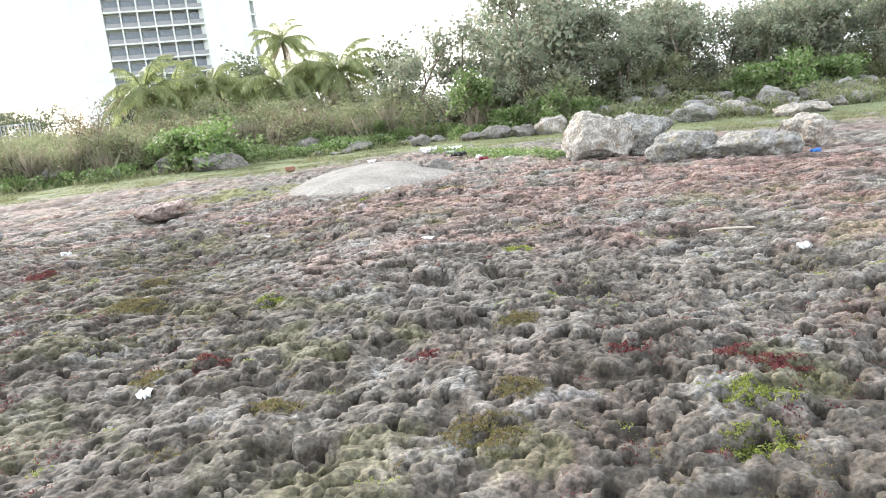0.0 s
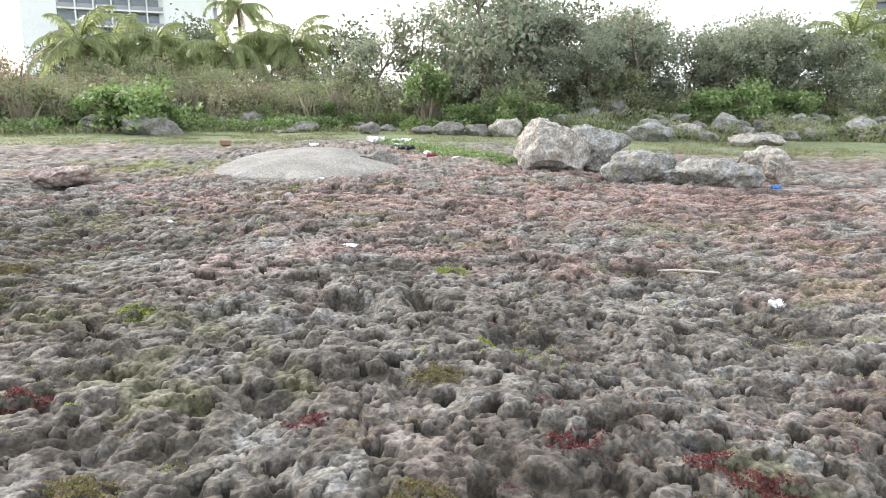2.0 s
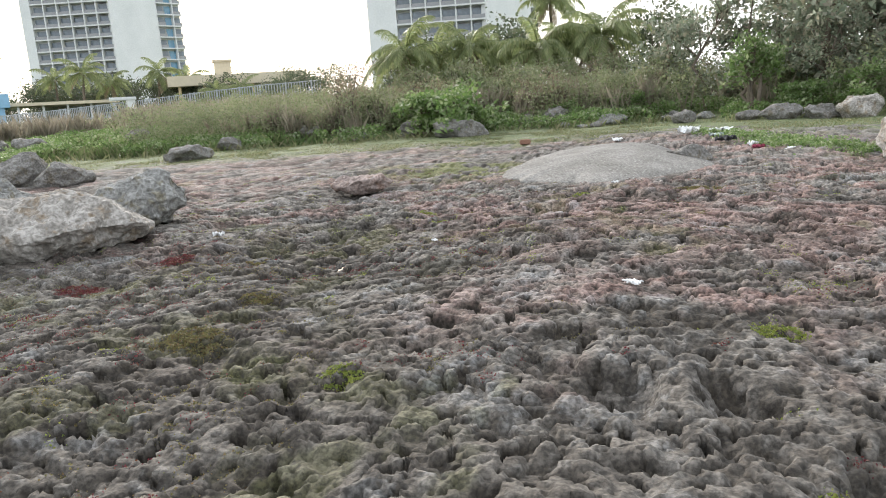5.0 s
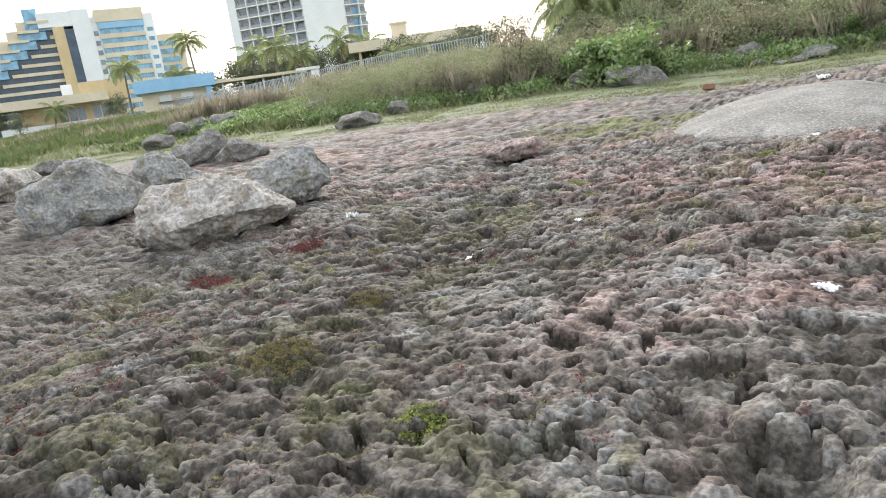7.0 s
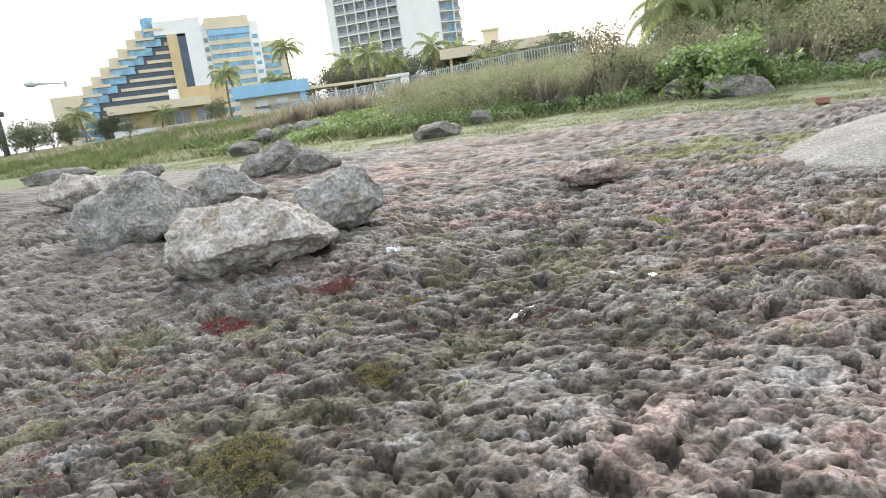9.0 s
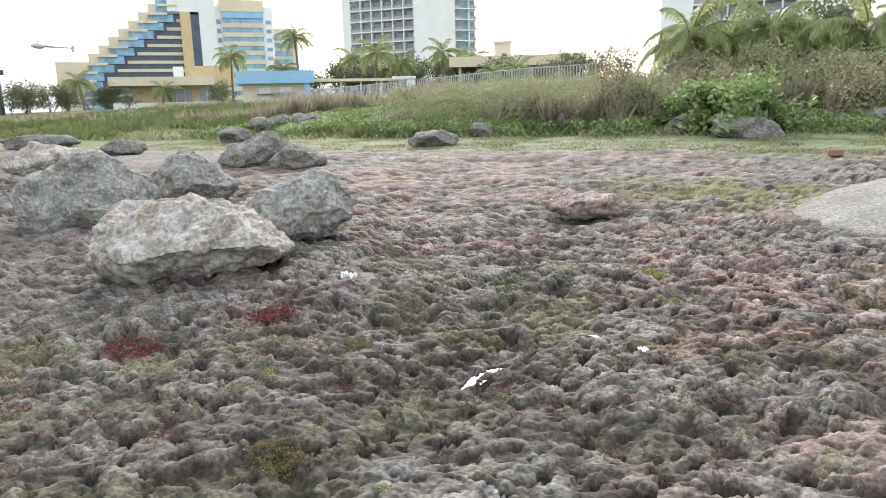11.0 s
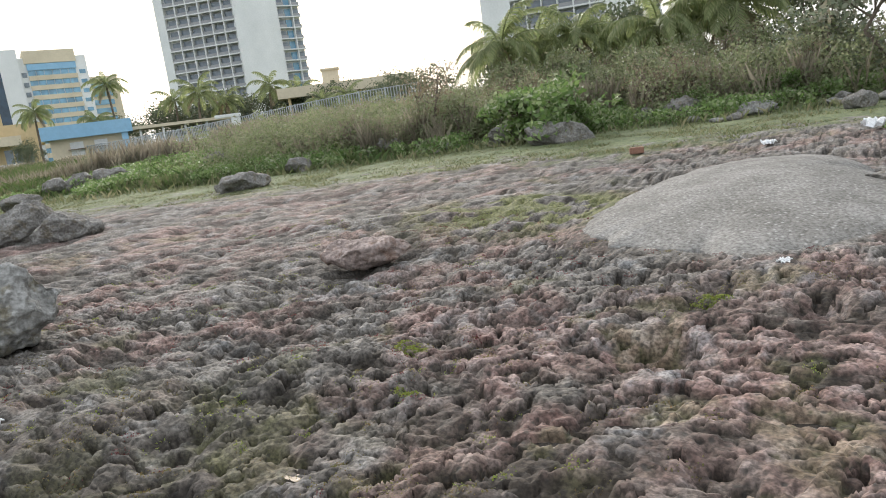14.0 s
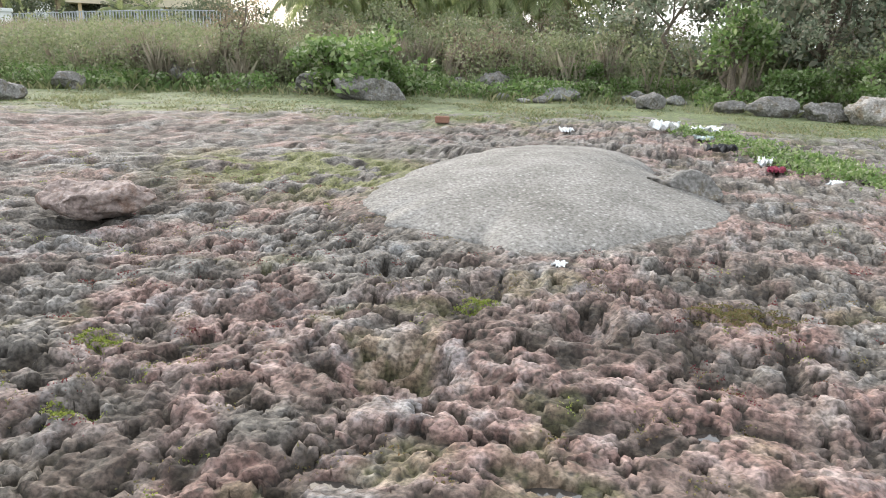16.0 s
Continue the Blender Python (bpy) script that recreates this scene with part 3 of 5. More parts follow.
# near group beside the walk: x, y, width, height, depth ratio, lean
for i, (x, y, w, h, dd, sk, mat, lab) in enumerate([
        (-6.29, 8.33, 1.85, 0.76, 0.75, 0.02, PALE, "large whitish limestone boulder with a notch at its foot"),
        (-10.5, 9.0, 2.0, 1.05, 0.8, 0.12, GREY, "large grey boulder with a hollow under its end"),
        (-11.3, 11.0, 1.45, 0.88, 0.7, 0.10, GREY, L_GREY),
        (-6.95, 9.85, 1.45, 0.82, 0.7, 0.25, GREY, "tilted grey boulder leaning on the rock"),
        (-7.0, 9.3, 0.4, 0.2, 0.7, 0, PALE, "small smooth stone between larger boulders"),
        (-15.5, 14.7, 1.5, 0.9, 0.7, 0.35, WORN, "dark tilted slab of limestone propped on the rock"),
        (-14.3, 15.2, 1.3, 0.63, 0.7, 0, WORN, "rounded dark grey boulder"),
        (-18.4, 11.1, 2.0, 0.88, 0.6, 0, PALE, L_PALE),
        (-24.9, 15.6, 1.5, 0.5, 0.7, 0, WORN, L_WORN),
        (-5.14, 13.22, 1.05, 0.29, 0.75, -0.05, BOULDER_PINK, "flat pinkish mushroom-shaped stone"),
        (0.02, 15.9, 0.8, 0.33, 0.6, 0, WORN, "small dark stump of rock set in the slab edge")]):
    boulder(x, y, w, h, dd, sk, mat, lab, 3 + i, 6 if i in (0, 3) else 5 if i < 10 else 4, "boulders beside the walk")
# group across the rock: big upright block, slabs leaning together
for i, (x, y, w, h, dd, sk, mat, lab) in enumerate([
        (3.35, 14.3, 1.6, 1.06, 0.8, -0.10, PALE, "large pale boulder with a pointed shoulder"),
        (4.8, 16.6, 1.7, 0.85, 0.7, -0.1, GREY, L_GREY),
        (4.3, 14.4, 0.75, 0.5, 0.7, 0, WORN, "small dark boulder wedged between larger ones"),
        (4.5, 12.9, 1.2, 0.55, 0.7, 0.15, GREY, "grey slab of limestone lying tilted"),
        (5.5, 11.9, 1.6, 0.5, 0.5, -0.25, GREY, "long grey-green slab of limestone lying tilted"),
        (6.75, 12.9, 1.15, 0.62, 0.5, 0.25, PALE, "buff slab of limestone leaning on its neighbour")]):
    boulder(x, y, w, h, dd, sk, mat, lab, (47, 41, 42, 43, 44, 45)[i], 5, "boulders across the rock", 11)
# row along the foot of the scrub
for i, (x, y, w, h, dd, mat) in enumerate([
        (4.46, 26.16, 1.25, 0.66, 0.7, PALE), (3.6, 26.6, 1.0, 0.45, 0.7, WORN), (2.5, 27.2, 1.3, 0.5, 0.6, WORN), (-0.43, 27.9, 0.82, 0.47, 0.8, WORN),
        (-3.0, 29.6, 1.1, 0.38, 0.8, GREY), (-5.3, 30.6, 1.35, 0.62, 0.7, WORN), (-8.0, 26.7, 2.1, 0.68, 0.6, WORN), (-10.7, 28.6, 1.2, 0.6, 0.7, WORN),
        (-15.4, 28.4, 1.1, 0.6, 0.7, WORN), (-17.5, 25.8, 0.95, 0.53, 0.7, WORN), (-15.9, 21.6, 1.7, 0.52, 0.7, WORN)]):
    boulder(x, y, w, h, dd, 0, mat, L_PALE if mat is PALE else L_WORN, 60 + i, 4, "boulders along the scrub")
for i, (x, y, w, h, dd, mat) in enumerate([
        (-24.5, 28.4, 1.25, 0.72, 0.7, WORN), (-27.1, 21.2, 1.4, 0.62, 0.7, WORN), (-30.1, 25.6, 1.4, 0.75, 0.7, WORN), (-28.8, 26.2, 1.5, 0.75, 0.7, WORN),
        (-30.7, 24.7, 1.3, 0.7, 0.7, WORN), (-34.5, 16.0, 3.2, 0.6, 0.5, WORN), (1.6, 27.9, 0.8, 0.35, 0.8, WORN), (-6.6, 30.9, 0.9, 0.4, 0.7, WORN)]):
    boulder(x, y, w, h, dd, 0, mat, L_WORN, 80 + i, 4, "boulders along the scrub")
# tumbled stones on the bank
rng = random.Random(5)
for i, (x, y, w, h, mat) in enumerate([
        (8.9, 23.7, 1.5, 0.68, GREY), (10.9, 25.2, 0.95, 0.5, PALE), (12.6, 26.0, 1.0, 0.75, GREY), (11.1, 21.6, 1.15, 0.42, PALE), (15.6, 26.2, 1.2, 0.6, GREY),
        (14.6, 26.8, 1.1, 0.5, WORN), (16.9, 24.6, 1.6, 0.7, GREY), (17.9, 23.4, 1.9, 0.9, WORN), (12.3, 22.4, 1.0, 0.35, PALE), (19.8, 23.2, 1.4, 0.8, PALE),
        (10.2, 30.8, 1.9, 1.25, GREY), (9.6, 29.6, 1.2, 0.7, WORN), (18.8, 24.9, 1.2, 0.7, GREY), (7.2, 25.6, 1.2, 0.5, WORN), (6.2, 26.2, 0.9, 0.4, WORN)]):
    boulder(x, y, w, h, 0.75, 0, mat, "tumbled limestone block on the bank", 100 + i, 4, "tumbled blocks", 12)
for i in range(90):
    x = rng.uniform(6.5, 22)
    y = float(veg_edge(x)) + rng.uniform(-0.8, 5.5)
    w = rng.uniform(0.3, 0.85)
    boulder(x, y, w, w * rng.uniform(0.35, 0.7), 0.8, rng.uniform(-0.1, 0.1), rng.choice((GREY, WORN, WORN)), "tumbled limestone block on the bank", 130 + i, 3, "tumbled blocks", 12)
for i in range(14):
    x = rng.uniform(-14, 5)
    y = float(veg_edge(x)) + rng.uniform(-1.2, 0.8)
    w = rng.uniform(0.3, 0.7)
    boulder(x, y, w, w * rng.uniform(0.3, 0.5), 0.8, 0, rng.choice((GREY, WORN)), "small stone at the edge of the scrub", 200 + i, 3, "small stones")


# ---- plants ----
def leaves(points, size, seed, aspect=0.55, flatness=0.0, spread=0.35):
    """Four-cornered leaves at points, turned at random."""
    rng = np.random.default_rng(seed)
    n = len(points)
    u = rng.normal(size=(n, 3))
    u[:, 2] *= 1 - flatness
    u /= np.linalg.norm(u, axis=1)[:, None]
    w = rng.normal(size=(n, 3))
    w[:, 2] *= 1 - flatness
    v = w - (w * u).sum(1)[:, None] * u
    v /= np.linalg.norm(v, axis=1)[:, None]
    s = (size * (1 + spread * rng.uniform(-1, 1, n)))[:, None]
    fold = np.cross(u, v) * s * 0.18
    p = np.asarray(points)
    verts = np.stack([p - u * s * 0.5, p + v * s * 0.5 * aspect + fold, p + u * s * 0.5, p - v * s * 0.5 * aspect + fold], 1).reshape(-1, 3)
    return verts, np.arange(4 * n).reshape(n, 4)


def crown_points(rng, clumps, per, radius):
    """Leaf places in uneven clumps round the ends of twigs."""
    out = []
    for c in clumps:
        k = int(per * rng.uniform(0.5, 1.5))
        q = np.clip(rng.normal(size=(k, 3)), -1.7, 1.7) * radius * rng.uniform(0.6, 1.2) * np.array([1, 1, 0.75])
        out.append(np.asarray(c) + q)
    return np.concatenate(out)


def make_tree(seed, height, spread, leaf, n_limbs, per, mat, name, label, category, group, leaf_size, base=0.2, clump=0.3, twigs=5):
    """A tree or tall shrub: trunk with limbs, and a crown of leaves round the twig ends."""
    rng = np.random.default_rng(seed)
    root = thing(name, None, None, label, category, group)
    wood, ends = [], []
    stems = int(rng.integers(2, 5))
    for s in range(stems):
        a = rng.uniform(0, 2 * math.pi)
        foot = np.array([0.25 * math.cos(a), 0.25 * math.sin(a), -0.2])
        top = np.array([spread * 0.35 * math.cos(a), spread * 0.35 * math.sin(a), height * rng.uniform(0.6, 0.85)])
        mid = (foot + top) / 2 + rng.normal(size=3) * 0.12 * height * np.array([1, 1, 0.2])
        wood.append(tube([foot, (foot + mid) / 2, mid, (mid + top) / 2, top], [0.10, 0.085, 0.065, 0.045, 0.02], 6))
        for _ in range(n_limbs):
            f = rng.uniform(base, 1.0)
            start = foot + (mid - foot) * f * 2 if f < 0.5 else mid + (top - mid) * (f * 2 - 1)
            b = rng.uniform(0, 2 * math.pi)
            reach = spread * rng.uniform(0.35, 0.8) * (1.15 - 0.55 * f)
            end = start + np.array([reach * math.cos(b), reach * math.sin(b), height * rng.uniform(0.02, 0.26)])
            end[2] = min(end[2], height)
            bend = (start + end) / 2 + rng.normal(size=3) * 0.1 * spread
            wood.append(tube([start, bend, end], [0.035, 0.022, 0.008], 5))
            for _ in range(twigs):
                q = rng.uniform(0.3, 1.05)
                ends.append(bend + (end - bend) * q + rng.normal(size=3) * 0.22 * spread * np.array([0.6, 0.6, 0.45]))
        ends.append(top + np.array([0, 0, 0.1]))
        for _ in range(2):
            tip = top + rng.normal(size=3) * 0.22 * spread * np.array([1, 1, 0]) + np.array([0, 0, height * rng.uniform(0.06, 0.2)])
            wood.append(tube([top, (top + tip) / 2, tip], [0.02, 0.014, 0.006], 5))
            ends += [tip, (top + tip) / 2]
    wv, wf = joined(wood)
    part("trunk", np_mesh("trunk", wv, wf), BARK, root)
    pts = crown_points(rng, ends, per, clump)
    pts = pts[pts[:, 2] > 0.12]
    lv, lf = leaves(pts, leaf_size, seed)
    part("crown", np_mesh("crown", lv, lf, False), mat, root)
    return root


def plant_at(x, y, scale=1.0, turn=0.0, tall=1.0):
    return pose(x, y, height_at(x, y), 0, 0, turn) @ Matrix.Diagonal((scale, scale, scale * tall, 1))


def grow(kinds, spots, rng, low=0.85, high=1.15):
    """Copies of kinds at spots (x, y, scale); the first ones take the originals."""
    for i, (x, y, s) in enumerate(spots):
        m = plant_at(x, y, s * rng.uniform(low, high), rng.uniform(0, 360), rng.uniform(0.92, 1.08))
        src = kinds[i % len(kinds)]
        if i < len(kinds):
            src.matrix_basis = m
        else:
            made = copy_thing(src, Matrix.Identity(4))
            made.matrix_basis = m


rng = random.Random(11)
seagrapes = [make_tree(300 + k, 5.2, 2.6, None, 8, 26, LEAF_SEAGRAPE, "sea_grape_tree", "dense grey-green broad-leaved coastal tree", "tree", "coastal trees", 0.21, 0.12, 0.30, 5) for k in range(4)]
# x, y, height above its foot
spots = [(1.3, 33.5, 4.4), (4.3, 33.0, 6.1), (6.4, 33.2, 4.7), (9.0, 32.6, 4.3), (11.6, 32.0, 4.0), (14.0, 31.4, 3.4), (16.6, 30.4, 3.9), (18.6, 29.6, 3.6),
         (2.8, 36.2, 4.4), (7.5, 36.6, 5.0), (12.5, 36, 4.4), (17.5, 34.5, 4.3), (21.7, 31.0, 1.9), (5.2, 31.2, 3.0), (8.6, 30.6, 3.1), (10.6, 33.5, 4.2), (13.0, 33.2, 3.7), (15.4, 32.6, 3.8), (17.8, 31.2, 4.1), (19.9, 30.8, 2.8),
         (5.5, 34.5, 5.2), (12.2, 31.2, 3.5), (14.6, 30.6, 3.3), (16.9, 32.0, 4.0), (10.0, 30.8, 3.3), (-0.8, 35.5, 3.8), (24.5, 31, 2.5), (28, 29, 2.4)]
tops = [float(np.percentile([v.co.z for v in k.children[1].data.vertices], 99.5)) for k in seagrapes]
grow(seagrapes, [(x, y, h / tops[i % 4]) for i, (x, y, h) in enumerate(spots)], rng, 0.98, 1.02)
scrub = [make_tree(320 + k, 2.3, 1.6, None, 6, 26, LEAF_SCRUB, "scrub_bush", "tangled olive-green scrub bush", "bush", "scrub bushes", 0.135, 0.05, 0.26, 5) for k in range(4)]
spots = []
for i in range(64):
    x = rng.uniform(-26, 24)
    s = rng.uniform(2.6, 9)
    size = 0.6 + 0.05 * s
    if x < -14:
        s, size = rng.uniform(9, 20), rng.uniform(0.35, 0.6)
    elif x > 3:
        s, size = rng.uniform(4.5, 7), rng.uniform(0.5, 0.8)
    spots.append((x, float(veg_edge(x)) + s, size))
grow(scrub, spots, rng)
bright = [make_tree(340 + k, 1.3, 1.5, None, 6, 24, LEAF_BRIGHT, "leafy_shrub", "low bright green leafy shrub", "shrub", "green shrubs", 0.17, 0.05, 0.2, 5) for k in range(2)]
spots = [(-9.0, 28.8, 1.4), (-10.3, 29.0, 1.2), (-8.0, 28.9, 0.8), (13.0, 28.2, 0.95), (14.6, 28.4, 1.0), (16.2, 28.0, 0.8), (5.2, 28.8, 0.7), (3.4, 29.6, 0.6), (-5, 31.5, 0.6), (-2.5, 32.0, 0.7), (-12.5, 31, 0.7), (6.5, 28.3, 0.6)]
grow(bright, spots, rng)
dry = [make_tree(350 + k, 3.0, 1.5, None, 7, 9, LEAF_DRY, "dry_bush", "half-bare brown dry bush", "bush", "dry bushes", 0.12, 0.05, 0.3, 5) for k in range(2)]
spots = [(rng.uniform(-15, 1), 0, rng.uniform(0.5, 0.9)) for _ in range(12)]
spots = [(x, float(veg_edge(x)) + rng.uniform(2.5, 8), s) for x, y, s in spots]
grow(dry, spots, rng)
# a small flat-topped tree in front of the sea grapes
sapling = [make_tree(361, 2.4, 1.3, None, 4, 16, LEAF_BRIGHT, "sapling", "slender sapling with a flat bright green top", "tree", "", 0.16, 0.7, 0.18, 5)]
grow(sapling, [(1.9, 30.3, 1.0)], rng)
# far trees: background row behind the hotels' garden and along the shore
far = [make_tree(370 + k, 7, 4.0, None, 7, 12, LEAF_GARDEN, "garden_tree", "distant dark green garden tree", "tree", "garden trees", 0.38, 0.15, 0.55, 5) for k in range(2)]
spots = [(-64, 66, 0.6), (-67, 62, 0.5), (-72, 66, 0.6), (-78, 60, 0.5), (-60, 70, 0.75), (-54, 68, 0.7), (-48, 66, 0.6), (-112, 44, 0.6), (-116, 40, 0.65), (-120, 36, 0.6),
         (-124, 46, 0.7), (-108, 48, 0.5), (-118, 32, 0.6), (-110, 38, 0.55), (-100, 48, 0.4), (-74, 52, 0.3), (-77, 50, 0.35), (-72, 54, 0.35), (-34, 56, 0.5), (-30, 54, 0.45), (-26, 50, 0.5), (-21, 50, 0.62), (-16, 48, 0.6), (-11, 47, 0.65), (-6, 46, 0.7), (-2, 45, 0.65), (5, 43, 0.7), (-38, 60, 0.5), (-140, 36, 0.6), (-150, 42, 0.7),
         *[(-0.4 - d * math.sin(radians(b)), 5.5 + d * math.cos(radians(b)), k) for b, d, k in ((67.0, 118, 0.5), (68.2, 122, 0.55), (69.4, 116, 0.5), (70.8, 124, 0.6), (72.0, 118, 0.55), (73.2, 124, 0.6), (74.4, 118, 0.55), (75.6, 122, 0.6), (54.2, 90, 0.55), (60.5, 96, 0.45), (41.2, 86, 0.62), (42.3, 92, 0.7), (43.9, 88, 0.66), (45.2, 93, 0.72), (46.8, 87, 0.64), (48.0, 92, 0.72), (49.4, 88, 0.66), (50.8, 93, 0.76), (52.0, 88, 0.72), (53.2, 96, 0.66), (39.6, 78, 0.5), (38.4, 74, 0.45))],
         (12, 43, 0.75), (20, 42, 0.7), (28, 40, 0.7), (36, 38, 0.7)]
grow(far, spots, rng)


# ---- palms ----
def frond_mesh(seed, length, start, bend):
    """A feathered frond that leaves the crown at start degrees and bows by bend degrees to its tip."""
    rng = np.random.default_rng(seed)
    n = 26
    t = np.linspace(0, 1, n)
    slope = np.radians(start - bend * t ** 1.4)
    step = length / (n - 1)
    spine = np.stack([np.cumsum(np.cos(slope)) * step, np.zeros(n), np.cumsum(np.sin(slope)) * step], 1)
    pieces = [tube(spine[::3], list(np.linspace(0.04, 0.008, len(spine[::3]))), 4)]
    for i in range(3, n):
        along = (spine[i] - spine[i - 1]) / step
        for side in (-1, 1):
            for sub in (0, 0.5):
                p = spine[i] - (spine[i] - spine[i - 1]) * sub
                ll = length * 0.27 * math.sin(math.pi * (0.16 + 0.76 * t[i])) * rng.uniform(0.8, 1.1)
                fall = rng.uniform(0.35, 0.8)
                tip = p + ll * (0.5 * along + np.array([0, side * 0.55, -fall]))
                mid = p + ll * (0.34 * along + np.array([0, side * 0.36, -0.3 * fall]))
                w = along * 0.03 * length / 2.6
                pieces.append(([p - w * 0.5, p + w * 0.5, mid + w, mid - w], [(0, 1, 2, 3)]))
                pieces.append(([mid - w, mid + w, tip + w * 0.2, tip - w * 0.2], [(0, 1, 2, 3)]))
    v, f = joined(pieces)
    return np_mesh("frond", v, f, False)


FRONDS = [frond_mesh(k, 2.6, a, d) for k, (a, d) in enumerate(((62, 85), (32, 100), (-4, 72)))]
for me in FRONDS:
    me.materials.append(LEAF_PALM)
DEAD_FROND = frond_mesh(9, 2.1, -35, 50)
DEAD_FROND.materials.append(LEAF_DRY)


def palm(x, y, height, scale=1.0, seed=0, n=24, lean=0.3, dead=3, label="coconut palm with drooping yellow-green fronds", group="palms"):
    rng = random.Random(seed)
    root = thing("palm_tree", None, None, label, "palm", group, "", pose(x, y, height_at(x, y) - 0.1, 0, 0, rng.uniform(0, 360)))
    pts = [(lean * (k / 6) ** 2, 0, height * k / 6) for k in range(7)]
    tv, tf = tube(pts, [0.16 * scale, 0.13 * scale, 0.12 * scale, 0.115 * scale, 0.11 * scale, 0.10 * scale, 0.09 * scale], 8)
    part("trunk", np_mesh("trunk", tv, tf), BARK, root)
    for i in range(n + dead):
        a = 137.5 * i + rng.uniform(-15, 15)
        rise = rng.uniform(-14, 14)
        me = FRONDS[0 if i < n // 5 else 1 if i < n * 3 // 5 else 2] if i < n else DEAD_FROND
        s = scale * rng.uniform(0.8, 1.1)
        part("frond", me, None, root, "", pose(lean, 0, height, 0, -rise, a) @ Matrix.Diagonal((s, s, s, 1)))
    return root


for i, (bear, d, h, sc) in enumerate([(22.1, 40, 3.1, 1.15), (17.2, 41, 3.2, 1.05), (12.0, 40, 2.9, 1.15), (7.3, 41, 3.3, 1.35), (10.8, 56, 6.6, 1.05), (14.8, 44, 2.9, 1.0), (19.6, 44, 3.0, 1.0), (9.4, 42, 2.8, 1.05)]):
    palm(-d * math.sin(radians(bear)), 1 + d * math.cos(radians(bear)), h, sc, 20 + i)
for i, (bear, d, h, sc) in enumerate([(54.3, 95, 8.4, 1.1), (48.4, 80, 5.3, 1.15), (43.1, 84, 5.2, 1.1), (46.0, 82, 4.2, 1.0), (50.0, 86, 5.0, 1.0), (41.0, 88, 4.6, 1.0), (59.4, 92, 6.0, 1.05), (55.8, 88, 4.0, 1.0),
                                      (69.8, 110, 4.0, 1.0), (64.5, 112, 2.6, 1.0), (37.0, 70, 2.6, 0.8), (38.6, 72, 2.4, 0.8)]):
    palm(-0.4 - d * math.sin(radians(bear)), 5.5 + d * math.cos(radians(bear)), h, sc, 50 + i, 18, 0.5, 2, "tall coconut palm in the hotel garden", "garden palms")
palm(23.9, 35.8, 3.2, 1.15, 90, 26)
palm(27.0, 36.0, 1.8, 1.1, 91, 20)


# ---- grasses ----
def blades(xs, ys, heights, width, seed, lean=0.35):
    rng = np.random.default_rng(seed)
    n = len(xs)
    z = lie(xs, ys) - 0.03
    a = rng.uniform(0, 2 * math.pi, n)
    w = width * rng.uniform(0.7, 1.3, n)
    tip = heights * lean * rng.normal(size=n)
    tip2 = heights * lean * rng.normal(size=n)
    b0 = np.stack([xs - w * np.cos(a), ys - w * np.sin(a), z], 1)
    b1 = np.stack([xs + w * np.cos(a), ys + w * np.sin(a), z], 1)
    m1 = np.stack([xs + tip * 0.35 + 0.8 * w * np.cos(a), ys + tip2 * 0.35 + 0.8 * w * np.sin(a), z + heights * 0.6], 1)
    t0 = np.stack([xs + tip, ys + tip2, z + heights], 1)
    verts = np.stack([b0, b1, m1, t0], 1).reshape(-1, 3)
    return verts, np.arange(4 * n).reshape(n, 4)


def scatter(n, x0, x1, s0, s1, seed, keep, freq=0.5):
    """Places beyond the edge of the scrub, thinned into patches."""
    rng = np.random.default_rng(seed)
    x = rng.uniform(x0, x1, n)
    y = veg_edge(x) + rng.uniform(s0, s1, n)
    on = fbm(x * freq, y * freq, seed, 3) > 1 - keep
    return x[on], y[on]


def grass_stuff(name, n, area, hgt, width, mat, label, seed, keep=0.55, freq=0.5, lean=0.35, ragged=0.0):
    """Blades in patches; ragged sets the front edge back unevenly and gathers the blades into tufts of their own heights."""
    x, y = scatter(n, *area, seed, keep, freq)
    rng = np.random.default_rng(seed + 1)
    h = hgt * rng.uniform(0.45, 1.2, len(x))
    if ragged:
        y = y + ragged * fbm(x * 0.7, x * 0 + 3.0, seed + 7, 3)
        tuft = hashed(np.floor(x * 2.5), np.floor(y * 2.5), seed + 8)
        x, y = x + 0.5 * (np.floor(x * 2.5) / 2.5 + 0.2 - x), y + 0.5 * (np.floor(y * 2.5) / 2.5 + 0.2 - y)
        h = h * (0.35 + 0.9 * tuft)
    v, f = blades(x, y, h, width, seed + 2, lean)
    return thing(name, np_mesh(name, v, f, False), mat, label, "grass", "", "stuff")


grass_stuff("tall_dry_grass", 100000, (-20, 3.5, 0.6, 8), 1.15, 0.007, GRASS_DRY, "tall dry straw-coloured grass among the scrub", 400, 0.40, 0.9, 0.16, 2.2)
grass_stuff("dry_reeds", 80000, (-37, -12, 7, 22), 1.1, 0.012, GRASS_DRY, "tall brown reeds on the slope below the fence", 410, 0.5, 0.3, 0.16, 3.0)
grass_stuff("low_reeds", 70000, (-75, -35, 6, 24), 0.6, 0.016, GRASS_DRY, "low brown reeds scattered over the meadow", 415, 0.42, 0.12, 0.2, 4.0)
grass_stuff("meadow_grass", 60000, (-95, 22, -1.2, 18), 0.28, 0.02, GRASS_GREEN, "green meadow grass on the slope", 420, 0.62, 0.4, 0.5)
grass_stuff("hillside_grass", 130000, (-75, -14, -0.5, 24), 0.42, 0.028, GRASS_LUSH, "lush green grass on the slope below the hotels", 425, 0.6, 0.35, 0.4, 0.6)
